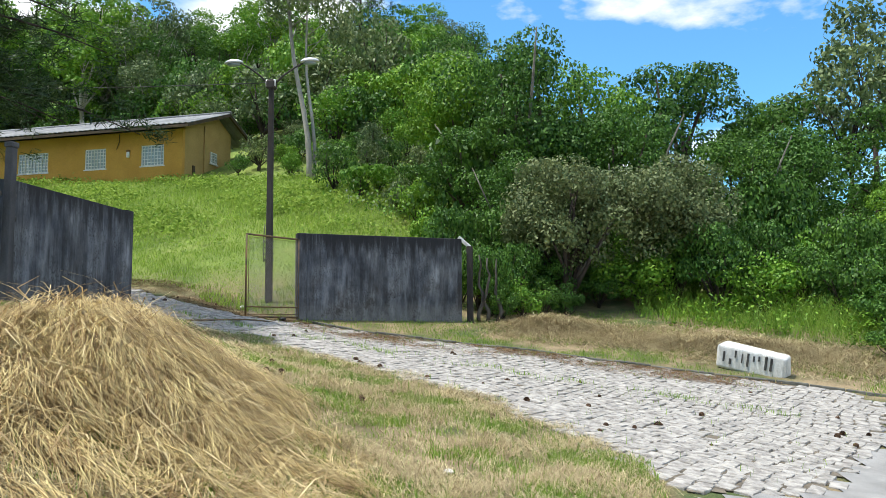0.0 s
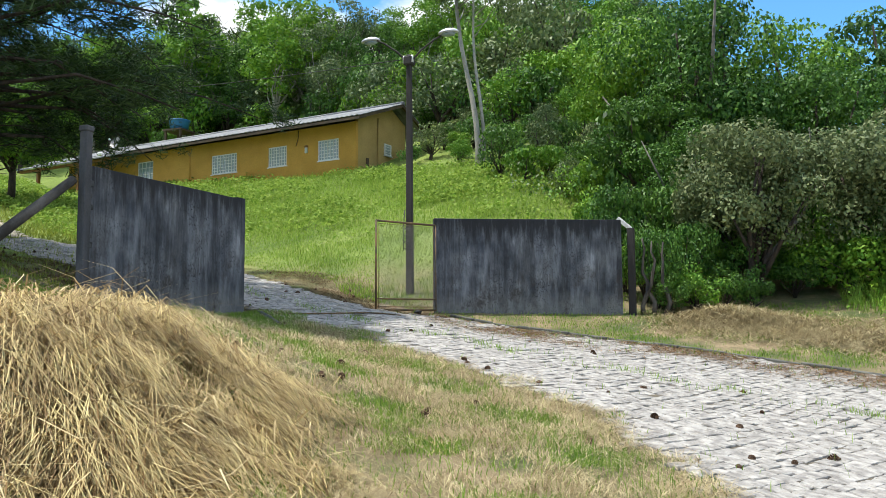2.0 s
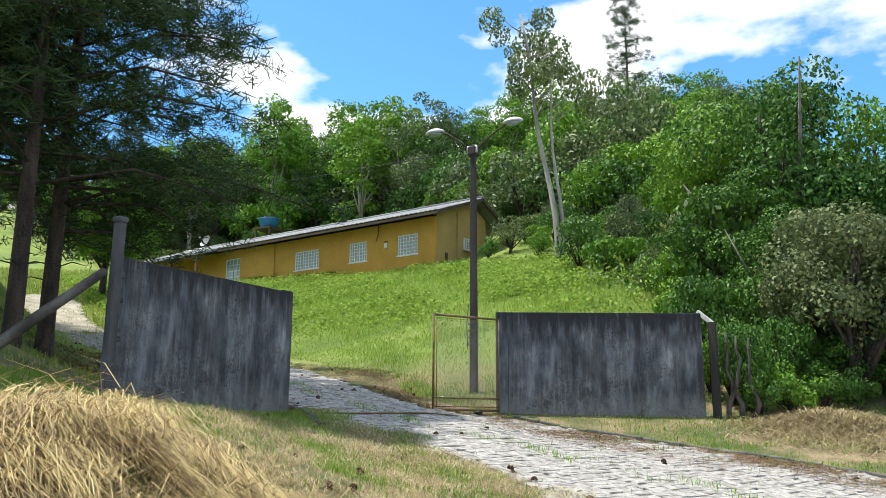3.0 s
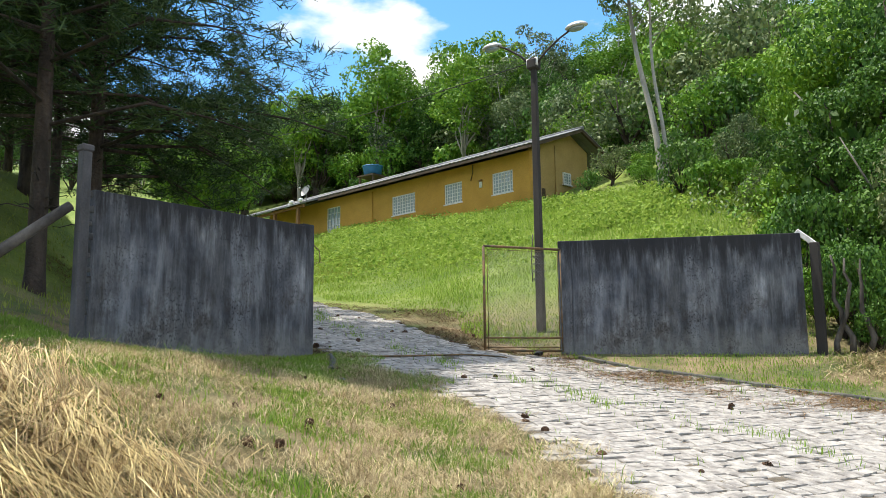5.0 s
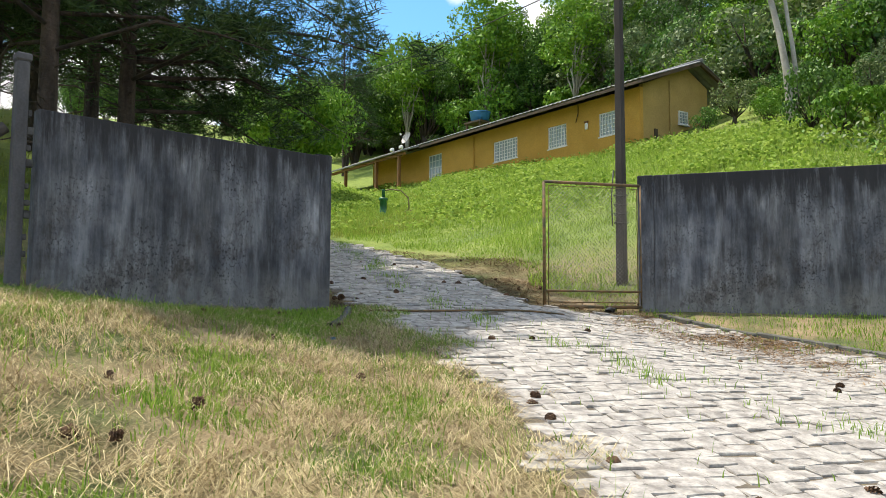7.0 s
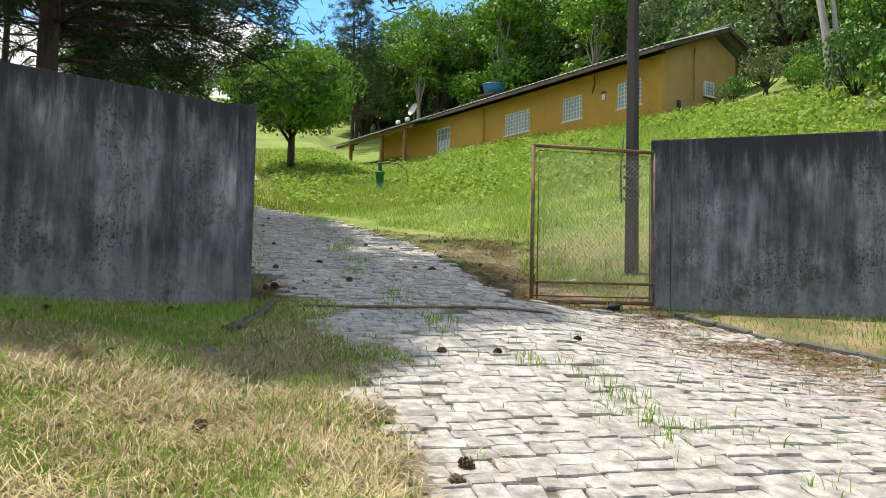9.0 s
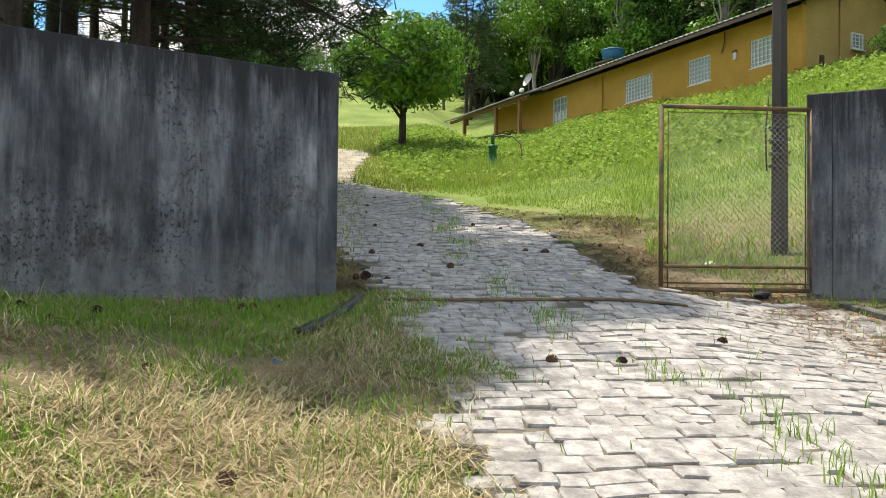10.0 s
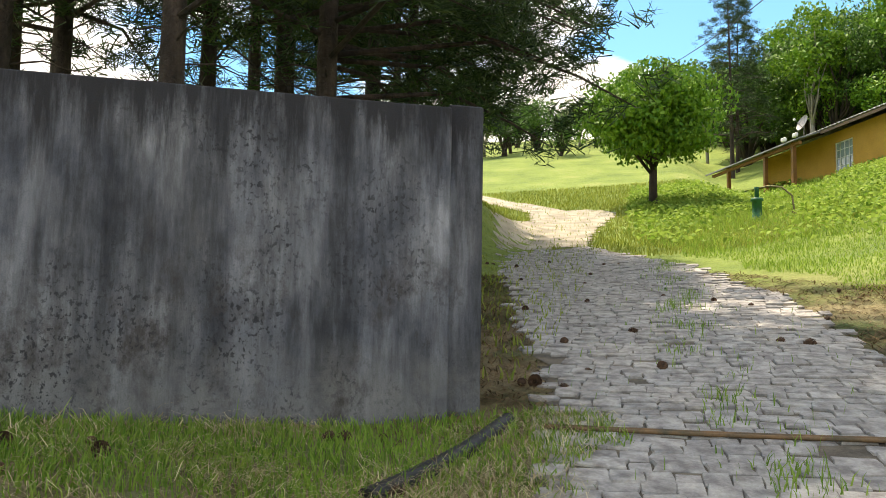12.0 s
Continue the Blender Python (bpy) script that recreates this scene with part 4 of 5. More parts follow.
spots += [(7.6, 18.9, 0.62, 0.9), (8.6, 19.6, 0.75, 1.0), (9.2, 18.2, 0.7, 1.0), (10.2, 20.5, 0.9, 1.0), (-1.3, 22.3, 0.6, 1.2), (-0.9, 22.9, 0.7, 1.2), (8.2, 21.2, 0.8, 1.0), (-1.55, 21.75, 0.55, 1.4), (-1.15, 21.5, 0.5, 1.2), (-0.6, 22.0, 0.6, 1.2), (-1.9, 22.3, 0.6, 1.3), (-0.1, 22.5, 0.6, 1.1), (0.5, 22.6, 0.55, 1.1), (-2.5, 22.8, 0.7, 1.3), (-2.9, 24.2, 0.8, 1.3), (-3.5, 26.0, 0.9, 1.3)]
BUSHES = [
    broad_tree("shrub", "dark leafy bush at the edge of the wood", 61, 2.4, 1.4, M_LEAF, 0.15, 18, 140, 0.08),
    broad_tree("shrub", "mid green leafy bush at the edge of the wood", 62, 2.2, 1.5, M_LEAFLIGHT, 0.16, 16, 140, 0.08),
    broad_tree("shrub", "deep green twiggy bush at the edge of the wood", 63, 2.6, 1.4, M_LEAF, 0.13, 18, 150, 0.1),
]
spread([BUSHES[0], BUSHES[1], BUSHES[2], BUSHES[0]][:3], spots, "bushes at the wood edge")

# the single round tree by the track
mango = broad_tree("tree", "round dense bright green tree with short leaning trunk on lawn", 71, 5.6, 3.0, M_LEAFLIGHT, 0.21, 62, 330, 0.36, 0.85, trunk_r=0.034, droop=0.8, spread=0.80)
place(mango, -30.4, 28.1, 1.0, 40, True)


def pine(seed, h, first_limb, reach, label, limbs=44, tufts=15, needles=30, fine=1.0, skirt=0):
    """A pine: straight dark trunk, dead twigs low down, drooping limbs that carry tufts of needles."""
    rng = np.random.default_rng(seed)
    t = new("pine_tree")
    tagged(t, label, "tree")
    bm = bmesh.new()
    lean = rng.normal(0, 0.012 * h, 2)
    r0 = h * 0.0105

    def axis(z):
        f = z / h
        return Vector((lean[0] * f * f, lean[1] * f * f, z))
    zs = [-0.6, 0.0, 0.4] + [h * k / 9 for k in range(1, 10)]
    tube(bm, [tuple(axis(z)) for z in zs], [r0 * 1.25, r0 * 1.15] + [r0 * max(0.08, 1 - z / h) for z in zs[2:]], 12)
    part("trunk", bm, M_BARK, t)
    bm = bmesh.new()
    cs, ns = [], []
    for i in range(limbs + skirt + 14):
        dead = i >= limbs + skirt
        low = limbs <= i < limbs + skirt
        f = (i / limbs) if i < limbs else 0
        z = first_limb + (h - first_limb) * f ** 1.15 if not dead else rng.uniform(first_limb * 0.45, first_limb)
        if low:
            z = rng.uniform(first_limb * 0.8, first_limb * 1.35)
        a = i * 2.399 + rng.uniform(-0.4, 0.4) if not low else 2.1 + rng.uniform(-0.8, 0.8)
        L = reach * (1 - 0.78 * f) * rng.uniform(0.65, 1.15) if not dead else rng.uniform(0.4, 1.3)
        if low:
            L *= 0.74
        o = axis(z)
        d = Vector((math.cos(a), math.sin(a), 0))
        p1 = o + d * L * 0.5 + Vector((0, 0, 0.10 * L))
        p2 = o + d * L * 0.8 + Vector((0, 0, 0.02 * L))
        p3 = o + d * L + Vector((0, 0, -0.08 * L + 0.1))
        rr = r0 * (0.26 if not dead else 0.10) * (1 - 0.6 * f)
        tube(bm, [tuple(o), tuple(p1), tuple(p2), tuple(p3)], [rr, rr * 0.7, rr * 0.45, rr * 0.2], 5)
        if dead:
            continue
        for k in range(tufts if z > first_limb + 2.2 else int(tufts * 0.55)):
            g = rng.uniform(0.35, 1.05)
            q = o + d * L * g + Vector((0, 0, 0.1 * L * math.sin(g * 2.6)))
            q += Vector((-d.y, d.x, 0)) * rng.normal(0, 0.22 * L * (1.2 - 0.4 * g)) + Vector((0, 0, rng.normal(0, 0.15) - 0.12 * L * (g - 0.4)))
            e = rng.normal(0, 1, (needles, 3))
            e /= np.linalg.norm(e, axis=1, keepdims=True)
            e[:, 2] = e[:, 2] * 0.7 + 0.12
            cs.append(np.array(q) + e * 0.08 + rng.normal(0, 0.11, (needles, 3)) * [[1, 1, 0.7]])
            ns.append(e)
    part("branchwork", bm, M_BARK, t)
    c, e = np.concatenate(cs), np.concatenate(ns)
    n = len(c)
    s = np.cross(e, rng.normal(0, 1, (n, 3)))
    s /= np.linalg.norm(s, axis=1, keepdims=True)
    Ln, Wd = 0.15 * fine * rng.uniform(0.7, 1.3, (n, 1)), 0.0125 * fine * rng.uniform(0.7, 1.4, (n, 1))
    v = np.stack([c - e * Ln - s * Wd, c - e * Ln + s * Wd, c + e * Ln + s * Wd * 0.3, c + e * Ln - s * Wd * 0.3], 1).reshape(-1, 3)
    ob = new("needles", array_mesh("needles", v, np.arange(4 * n).reshape(n, 4), M_NEEDLE))
    ob.parent = t
    return t


PINES = [
    pine(81, 17.0, 3.1, 5.9, "tall thick dark pine behind the wall with drooping limbs", 52, 46, 32, 0.9, skirt=9),
    pine(82, 15.5, 3.2, 4.8, "tall dark pine in the grove", 42, 32, 24),
    pine(83, 16.5, 3.0, 4.7, "slim dark pine in the grove", 42, 32, 24),
]
for i, x, y, size, turn in ((0, -13.8, 13.8, 1.0, 0), (1, -16.1, 12.1, 0.95, 40), (2, -17.9, 13.4, 1.0, 100), (1, -20.3, 12.9, 1.0, 210), (2, -20.8, 15.6, 1.05, 300), (0, -21.2, 16.6, 0.85, 10),
                            (1, -12.8, 9.9, 1.0, 150), (2, -14.6, 10.2, 0.9, 250), (2, -12.0, 11.9, 0.95, 30), (2, -16.8, 9.0, 1.0, 75), (1, -13.2, 6.9, 0.95, 330), (2, -23.5, 13.8, 1.0, 190), (1, -26.0, 15.2, 1.0, 120), (1, -31.0, 17.0, 1.0, 60), (0, -25.2, 17.0, 0.8, 200)):
    first = PINES[i].matrix_world.translation.length < 0.01
    tagged(place(PINES[i], x, y, size, turn, first), group="pine grove")

# far conifers standing out of the forest
CONIFER = pine(84, 16.0, 2.5, 3.6, "dark conical conifer rising above the forest", 60, 12, 26)
place(CONIFER, -50.0, 45.0, 1.0, 0, True)
place(CONIFER, -16.2, 68.0, 1.05, 90)
place(CONIFER, -53.0, 47.5, 0.85, 200)


def eucalyptus():
    rng = np.random.default_rng(91)
    x, y = -10.95, 35.8
    t = empty("eucalyptus_tree", pose(x, y, land_z(x, y)), "tall bare pale stemmed eucalyptus with sparse high foliage", "tree")
    cs, ns = [], []
    for base, top, h, r in (((0, 0), (-1.9, 0.6), 12.8, 0.15), ((0.16, 0.1), (-0.75, 1.0), 11.4, 0.10)):
        bm = bmesh.new()
        def at(f):
            return (base[0] + (top[0] - base[0]) * f ** 1.3 + 0.12 * math.sin(f * 9), base[1] + (top[1] - base[1]) * f, -0.5 + h * f)
        tube(bm, [at(k / 10) for k in range(11)], [r * (1 - 0.75 * k / 10) for k in range(11)], 9)
        for k in range(9):
            f = 0.58 + 0.047 * k
            o = Vector(at(f))
            a = rng.uniform(0, 6.28)
            L = rng.uniform(1.0, 2.2)
            q = o + Vector((math.cos(a) * L, math.sin(a) * L, L * 0.7))
            tube(bm, [tuple(o), tuple((o + q) / 2 + Vector((0, 0, -0.1))), tuple(q)], [r * 0.3, r * 0.2, r * 0.08], 5)
            for _ in range(2):
                p, n = shell_points(rng, np.array(q) + rng.normal(0, 0.4, 3), (0.6, 0.6, 0.5), 110, -1)
                cs.append(p)
                ns.append(n)
        part("stem", bm, M_PALEBARK, t)
    ob = new("crown", leaf_mesh("crown", np.concatenate(cs), np.concatenate(ns), 0.24, 0.12, M_LEAFGREY, rng, 0.8))
    ob.parent = t


eucalyptus()

# ---- surfaces of the drive ----


def inside(poly, x, y):
    x, y = np.asarray(x, float), np.asarray(y, float)
    ok = np.zeros(x.shape, bool)
    for (x0, y0), (x1, y1) in zip(poly, poly[1:] + poly[:1]):
        hit = (y0 > y) != (y1 > y)
        with np.errstate(divide="ignore", invalid="ignore"):
            ok ^= hit & (x < (x1 - x0) * (y - y0) / (y1 - y0 + 1e-12) + x0)
    return ok


LEFT_EDGE = [(1.2, 7.2), (0.2, 9.2), (-1.2, 11.2), (-3.1, 12.6), (-5.5, 13.9), (-7.25, 14.5), (-8.2, 14.95), (-11.6, 15.9), (-16.0, 17.2), (-20.4, 18.7)]
RIGHT_EDGE = [(-21.0, 21.1), (-16.0, 20.7), (-11.0, 19.1), (-8.5, 17.95), (-6.7, 17.1), (-5.7, 18.55), (-4.7, 18.52), (-3.1, 18.32), (-1.9, 17.9), (-0.6, 17.3), (0.6, 16.9), (2.5, 16.45), (4.0, 16.12), (5.5, 15.7)]
DRIVE = LEFT_EDGE + RIGHT_EDGE + [(5.6, 14.2), (4.1, 10.9), (2.5, 7.9)]


def draped(name, poly, lift, mat, label, category, step=0.12):
    """A sheet that follows the ground inside an outline."""
    px, py = [p[0] for p in poly], [p[1] for p in poly]
    xs, ys = np.arange(min(px), max(px) + step, step), np.arange(min(py), max(py) + step, step)
    X, Y = np.meshgrid(xs, ys)
    keep = inside(poly, X + step / 2, Y + step / 2)[:-1, :-1]
    Z = land(X, Y) + lift
    i = (np.arange(len(ys) - 1)[:, None] * len(xs) + np.arange(len(xs) - 1)[None, :])[keep]
    q = np.stack([i, i + 1, i + len(xs) + 1, i + len(xs)], 1)
    used, inv = np.unique(q, return_inverse=True)
    v = np.stack([X, Y, Z], -1).reshape(-1, 3)[used]
    me = array_mesh(name, v, inv.reshape(-1, 4), mat)
    return tagged(new(name, me), label, category, kind="structure")


drive = draped("drive", DRIVE, 0.013, M_EARTH, "cobbled drive bedded in sandy earth", "drive")
draped("road", [(2.5, 7.8), (4.1, 10.8), (5.6, 14.1), (8.2, 17.5), (14, 24), (30, 24), (30, -20), (-2.5, -20), (-2.0, -4), (-0.6, 1.0), (0.9, 5.0), (1.3, 7.0)], 0.018, M_ASPHALT, "worn grey asphalt road", "road", 0.25)
TRACK = [(-20.6, 18.6), (-21.2, 21.2), (-25.0, 23.2), (-28.2, 25.4), (-29.6, 26.2), (-31.2, 25.8), (-31.4, 24.9), (-40, 24.6), (-58, 22.2), (-58, 21.4), (-40, 23.6), (-31.0, 23.3), (-28.0, 22.2), (-24.5, 19.8)]
draped("track", TRACK, 0.03, M_TRACK, "pale dirt track across the lawn", "track", 0.3)


def sett_mesh(k):
    """One rough split sett, 1 wide and 1 deep before scaling: an uneven eight-sided outline with worn arrises and a nearly flat top."""
    r = random.Random(100 + k)
    ring = [(-0.5, -0.5), (0.0, -0.5), (0.5, -0.5), (0.5, 0.0), (0.5, 0.5), (0.0, 0.5), (-0.5, 0.5), (-0.5, 0.0)]
    j = [(a + r.uniform(-0.055, 0.045) * (1 if a > 0 else -1), b + r.uniform(-0.055, 0.045) * (1 if b > 0 else -1)) for a, b in ring]
    n = len(j)
    tilt = r.uniform(-0.006, 0.006)
    v = [(a, b, -0.08) for a, b in j] + [(a, b, 0.018) for a, b in j]
    v += [(a * 0.94, b * 0.94, 0.026 + tilt * a * 2 + r.uniform(-0.003, 0.003)) for a, b in j]
    v += [(r.uniform(-0.1, 0.1), r.uniform(-0.1, 0.1), 0.029)]
    f = [(i, (i + 1) % n, n + (i + 1) % n, n + i) for i in range(n)] + [(n + i, n + (i + 1) % n, 2 * n + (i + 1) % n, 2 * n + i) for i in range(n)] + [(2 * n + i, 2 * n + (i + 1) % n, 3 * n) for i in range(n)]
    return v, f


def cobbles():
    r = random.Random(77)
    shapes = [sett_mesh(k) for k in range(14)]
    meshes = []
    for v, f in shapes:
        me = bpy.data.meshes.new("sett")
        me.from_pydata(v, [], f)
        me.materials.append(M_COBBLE)
        meshes.append(me)
    V, F, single = [], [], 0
    u = -16.0
    while u < 17.0:
        depth = r.uniform(0.13, 0.185)
        w = -9.0
        while w < 12.0:
            width = r.uniform(0.12, 0.27)
            cu, cw = u + depth / 2 + 0.11 * math.sin((w + width / 2) * 0.9 + 0.2 * u) + 0.05 * math.sin(w * 2.3 + u) + r.uniform(-0.022, 0.022), w + width / 2
            x, y = GX + UX * cu - UY * cw * -1.0, GY + UY * cu - UX * cw
            w += width
            if x < -22 or not bool(inside(DRIVE, np.array([x + r.uniform(-0.16, 0.16)]), np.array([y + r.uniform(-0.16, 0.16)]))[0]):
                continue
            if r.random() < 0.003:
                continue
            k = r.randrange(14)
            z = land_z(x, y) + r.uniform(-0.008, 0.008)
            e = 0.2
            gx, gy = (land_z(x + e, y) - land_z(x - e, y)) / (2 * e), (land_z(x, y + e) - land_z(x, y - e)) / (2 * e)
            ang = math.atan2(UY, UX) + r.uniform(-0.12, 0.12)
            nz = Vector((-gx + r.uniform(-0.03, 0.03), -gy + r.uniform(-0.03, 0.03), 1)).normalized()
            ax = Vector((math.cos(ang), math.sin(ang), 0))
            ax = (ax - nz * ax.dot(nz)).normalized()
            ay = nz.cross(ax)
            R = Matrix((ax, ay, nz)).transposed().to_4x4()
            m = Matrix.Translation((x, y, z)) @ R @ Matrix.Diagonal((depth - 0.003, width - 0.005, 1, 1))
            if single < 300 and -6.9 < x < -3.4 and y < 16.2 and cu < 0.6:
                ob = new("sett", meshes[k])
                ob.parent = drive
                ob.matrix_basis = m
                single += 1
            else:
                base = len(V)
                V += [tuple(m @ Vector(p)) for p in shapes[k][0]]
                F += [tuple(i + base for i in f) for f in shapes[k][1]]
        u += depth
    me = bpy.data.meshes.new("setts")
    me.from_pydata(V, [], F)
    me.materials.append(M_COBBLEREST)
    ob = new("setts", me)
    ob.parent = drive
    tagged(ob, kind="stuff")


def island_cobble():
    m, nt, p = material("granite setts", 0.85)
    geo = nt.nodes.new("ShaderNodeNewGeometry")
    col = ramp(nt, noise_node(nt, 9.0), [(0.35, (0.25, 0.23, 0.21)), (0.65, (0.53, 0.50, 0.455))])
    small = noise_node(nt, 55.0, 3)
    col = mixc(nt, 0.35, col, ramp(nt, small, [(0.3, grey(0.35)), (0.7, grey(1.0))]), "MULTIPLY")
    col = mixc(nt, 0.3, col, ramp(nt, geo.outputs["Random Per Island"], [(0.0, grey(0.4)), (1.0, grey(1.0))]), "MULTIPLY")
    nt.links.new(col, p.inputs["Base Color"])
    bump(nt, p, small, 0.5, 0.012)
    return m


M_COBBLEREST = island_cobble()

# ---- grass, straw and litter ----


def scatter(rng, n, x0, x1, y0, y1, keep):
    x, y = rng.uniform(x0, x1, n), rng.uniform(y0, y1, n)
    k = keep(x, y)
    x, y = x[k], y[k]
    return np.stack([x, y, land(x, y)], 1)


def patchy(x, y, scale, level, sharp=4.0, seed=0.0):
    """Soft random patches from a few crossed waves: chance from 0 to 1."""
    v = np.sin(x * scale + seed) * np.cos(y * scale * 1.13 + 1.3 * seed) + 0.6 * np.sin((x + y) * scale * 2.1 + seed * 2) + 0.5 * np.cos((x - 1.7 * y) * scale * 1.7) + 0.35 * np.sin(x * scale * 5.3 - y * scale * 4.1)
    return 1 / (1 + np.exp(-(v - level) * sharp))


def strand_mesh(name, base, direc, length, width, mat, rng, lift):
    """Lying or arching straws: each a strip of two quads."""
    n = len(base)
    L = (length * rng.uniform(0.5, 1.3, n))[:, None]
    d = direc / (np.linalg.norm(direc, axis=1, keepdims=True) + 1e-9)
    s = np.cross(d, np.array([[0, 0, 1.0]]))
    s /= np.linalg.norm(s, axis=1, keepdims=True) + 1e-9
    W = (width * rng.uniform(0.6, 1.4, n))[:, None]
    up = np.array([[0, 0, 1.0]])
    a = base
    b = base + d * L * 0.5 + up * (lift * rng.uniform(0.2, 1.0, n))[:, None] + s * rng.normal(0, 0.06, (n, 1)) * L
    c = base + d * L + up * (lift * rng.uniform(-0.3, 0.5, n))[:, None] + s * rng.normal(0, 0.12, (n, 1)) * L
    for q in (b, c):
        q[:, 2] = np.maximum(q[:, 2], land(q[:, 0], q[:, 1]) + 0.004)
    v = np.stack([a - s * W, a + s * W, b + s * W, b - s * W, c + s * W * 0.4, c - s * W * 0.4], 1).reshape(-1, 3)
    k = np.arange(n)[:, None] * 6
    q = np.concatenate([k + [0, 1, 2, 3], k + [3, 2, 4, 5]], 0)
    return array_mesh(name, v, q, mat)


def verge(x, y):
    """True on the mown verge in front of the gate."""
    w = 1.7 * patchy(x, y, 2.3, 0.2, 3.0, 1.5)
    return ~inside(DRIVE, x - 0.2 * w, y - 0.24 * w) & (x < 1.0 + 0.0 * y) & ~((x < -7.7) & (y > 10.4)) & (x + 0.47 * (y - 14) < 1.0)


def stuff(name, me, label, category):
    return tagged(new(name, me), label, category, kind="stuff")


gr = np.random.default_rng(5)


def near_weight(x, y):
    return np.exp(-np.maximum(0, np.hypot(x + 3.5, y - 10.0) - 4.5) / 6.0)


def grasses():
    b = scatter(gr, 300000, -9, 1.3, 2.5, 15.2, lambda x, y: verge(x, y) & (gr.random(len(x)) < np.maximum(0.08, np.maximum(0.8 * patchy(x, y, 1.4, 0.45, 6.0, 0.7), 0.9 * smooth(-6.0, -6.9, x))) * near_weight(x, y)))
    stuff("verge_grass", blade_mesh("verge_grass", b, 0.075, 0.0085, 0.7, M_GRASS, gr), "short green mown grass on the verge", "grass")
    b = scatter(gr, 14000, -9, 1.3, 4.0, 15.0, lambda x, y: verge(x, y) & (gr.random(len(x)) < patchy(x, y, 1.6, 0.9, 6.0, 2.2)))
    stuff("grass_tufts", blade_mesh("grass_tufts", b, 0.15, 0.007, 0.6, M_GRASS, gr), "taller green grass tufts", "grass")
    # grass beyond the drive and at the foot of the low wall
    b = scatter(gr, 60000, -6, 9, 15.0, 23.5, lambda x, y: ~inside(DRIVE, x, y) & (y > 15.5) & (gr.random(len(x)) < patchy(x, y, 0.9, 0.1, 3.0, 4.0)) & (y > 17.0 - 0.4 * np.maximum(0, x - 2.0)))
    stuff("verge_grass", blade_mesh("verge_grass", b, 0.07, 0.010, 0.7, M_GRASS, gr), "short grass beside the low wall", "grass")
    # meadow on the bank up to the house
    def bank(x, y):
        d = (x - GX) * UY + (y - GY) * -UX
        s = (x - GX) * UX + (y - GY) * UY
        return (d > np.where(s > 4, 2.2 - 0.27 * np.clip(s - 4.8, 0, 12), 2.3) + 0.2 * np.sin(2 * s)) & ~inside(DRIVE, x, y) & ~inside(TRACK, x, y) & (y < 37.0 - 0.13 * (x + 17.7)) & (x < -2.3) & ~((x > -6.2) & (y < 20.9 + 0.55 * (x + 2.3)))
    b = scatter(gr, 230000, -40, -2.3, 18.0, 40.0, lambda x, y: bank(x, y) & (gr.random(len(x)) < 1.0 / (1 + 0.0016 * ((x + 8) ** 2 + (y - 18) ** 2))))
    h = 0.05 + 0.15 * smooth(3.2, 6.5, b[:, 2]) + 0.10 * patchy(b[:, 0], b[:, 1], 0.8, 0.4, 4.0, 1.0)
    stuff("meadow_grass", blade_mesh("meadow_grass", b, h, 0.015, 0.7, M_MEADOW, gr), "lush bright green meadow grass on the bank", "grass")
    # weeds with broad leaves on the bank
    b = scatter(gr, 95000, -38, -4, 22.0, 39.0, lambda x, y: bank(x, y) & (gr.random(len(x)) < patchy(x, y, 0.5, 0.3, 3.0, 3.0) * smooth(3.6, 6.0, land(x, y))))
    b = b + np.array([[0, 0, 0.22]]) + gr.normal(0, 0.10, b.shape) * [[1, 1, 0.8]]
    up = np.tile([[0, 0, 1.0]], (len(b), 1))
    stuff("bank_weeds", leaf_mesh("bank_weeds", b, up, 0.17, 0.11, M_MEADOW, gr, 0.2), "broad leaved green weeds on the bank", "weeds")
    # lawn beyond the track and on the pine mound
    b = scatter(gr, 50000, -45, -8.5, 5.0, 30.0, lambda x, y: ((x - GX) * UY + (y - GY) * -UX < -1.6) & (gr.random(len(x)) < 1.0 / (1 + 0.003 * ((x + 9) ** 2 + (y - 12) ** 2))))
    stuff("lawn_grass", blade_mesh("lawn_grass", b, 0.10, 0.016, 0.7, M_LAWN, gr), "thin grass under the pines and along the track", "grass")
    b = scatter(gr, 42000, -42, -18, 19.5, 36.0, lambda x, y: ((x - GX) * UY + (y - GY) * -UX < 6.0) & ~inside(DRIVE, x, y) & ~inside(TRACK, x, y))
    stuff("lawn_grass", blade_mesh("lawn_grass", b, 0.14, 0.026, 0.7, M_LAWN, gr), "sunny uncut lawn round the single tree", "grass")
    # tall grass in front of the wood
    b = scatter(gr, 15000, 2.5, 13, 18.5, 25.0, lambda x, y: (y > 22.2 - 0.50 * (x - 3.0)) & (x + y > 24.2))
    stuff("tall_grass", blade_mesh("tall_grass", b, 0.30 + 0.55 * patchy(b[:, 0], b[:, 1], 1.3, 0.2, 3.0, 2.0), 0.012, 0.9, M_GRASS, gr), "tall green grass in front of the wood", "grass")
    # rank weeds among the tall grass and a thicket over the slope beside and behind the house
    b = scatter(gr, 30000, 2.5, 14, 18.0, 25.5, lambda x, y: (y > 21.8 - 0.50 * (x - 3.0)) & (gr.random(len(x)) < patchy(x, y, 1.1, 0.1, 3.0, 4.4)))
    b = b + np.stack([0 * b[:, 0], 0 * b[:, 0], 0.75 * gr.random(len(b)) ** 1.5], 1)
    stuff("rank_weeds", leaf_mesh("rank_weeds", b, np.tile([[0, 0, 1.0]], (len(b), 1)), 0.13, 0.06, M_LEAFLIGHT, gr, 0.5), "rank leafy weeds in front of the wood", "weeds")

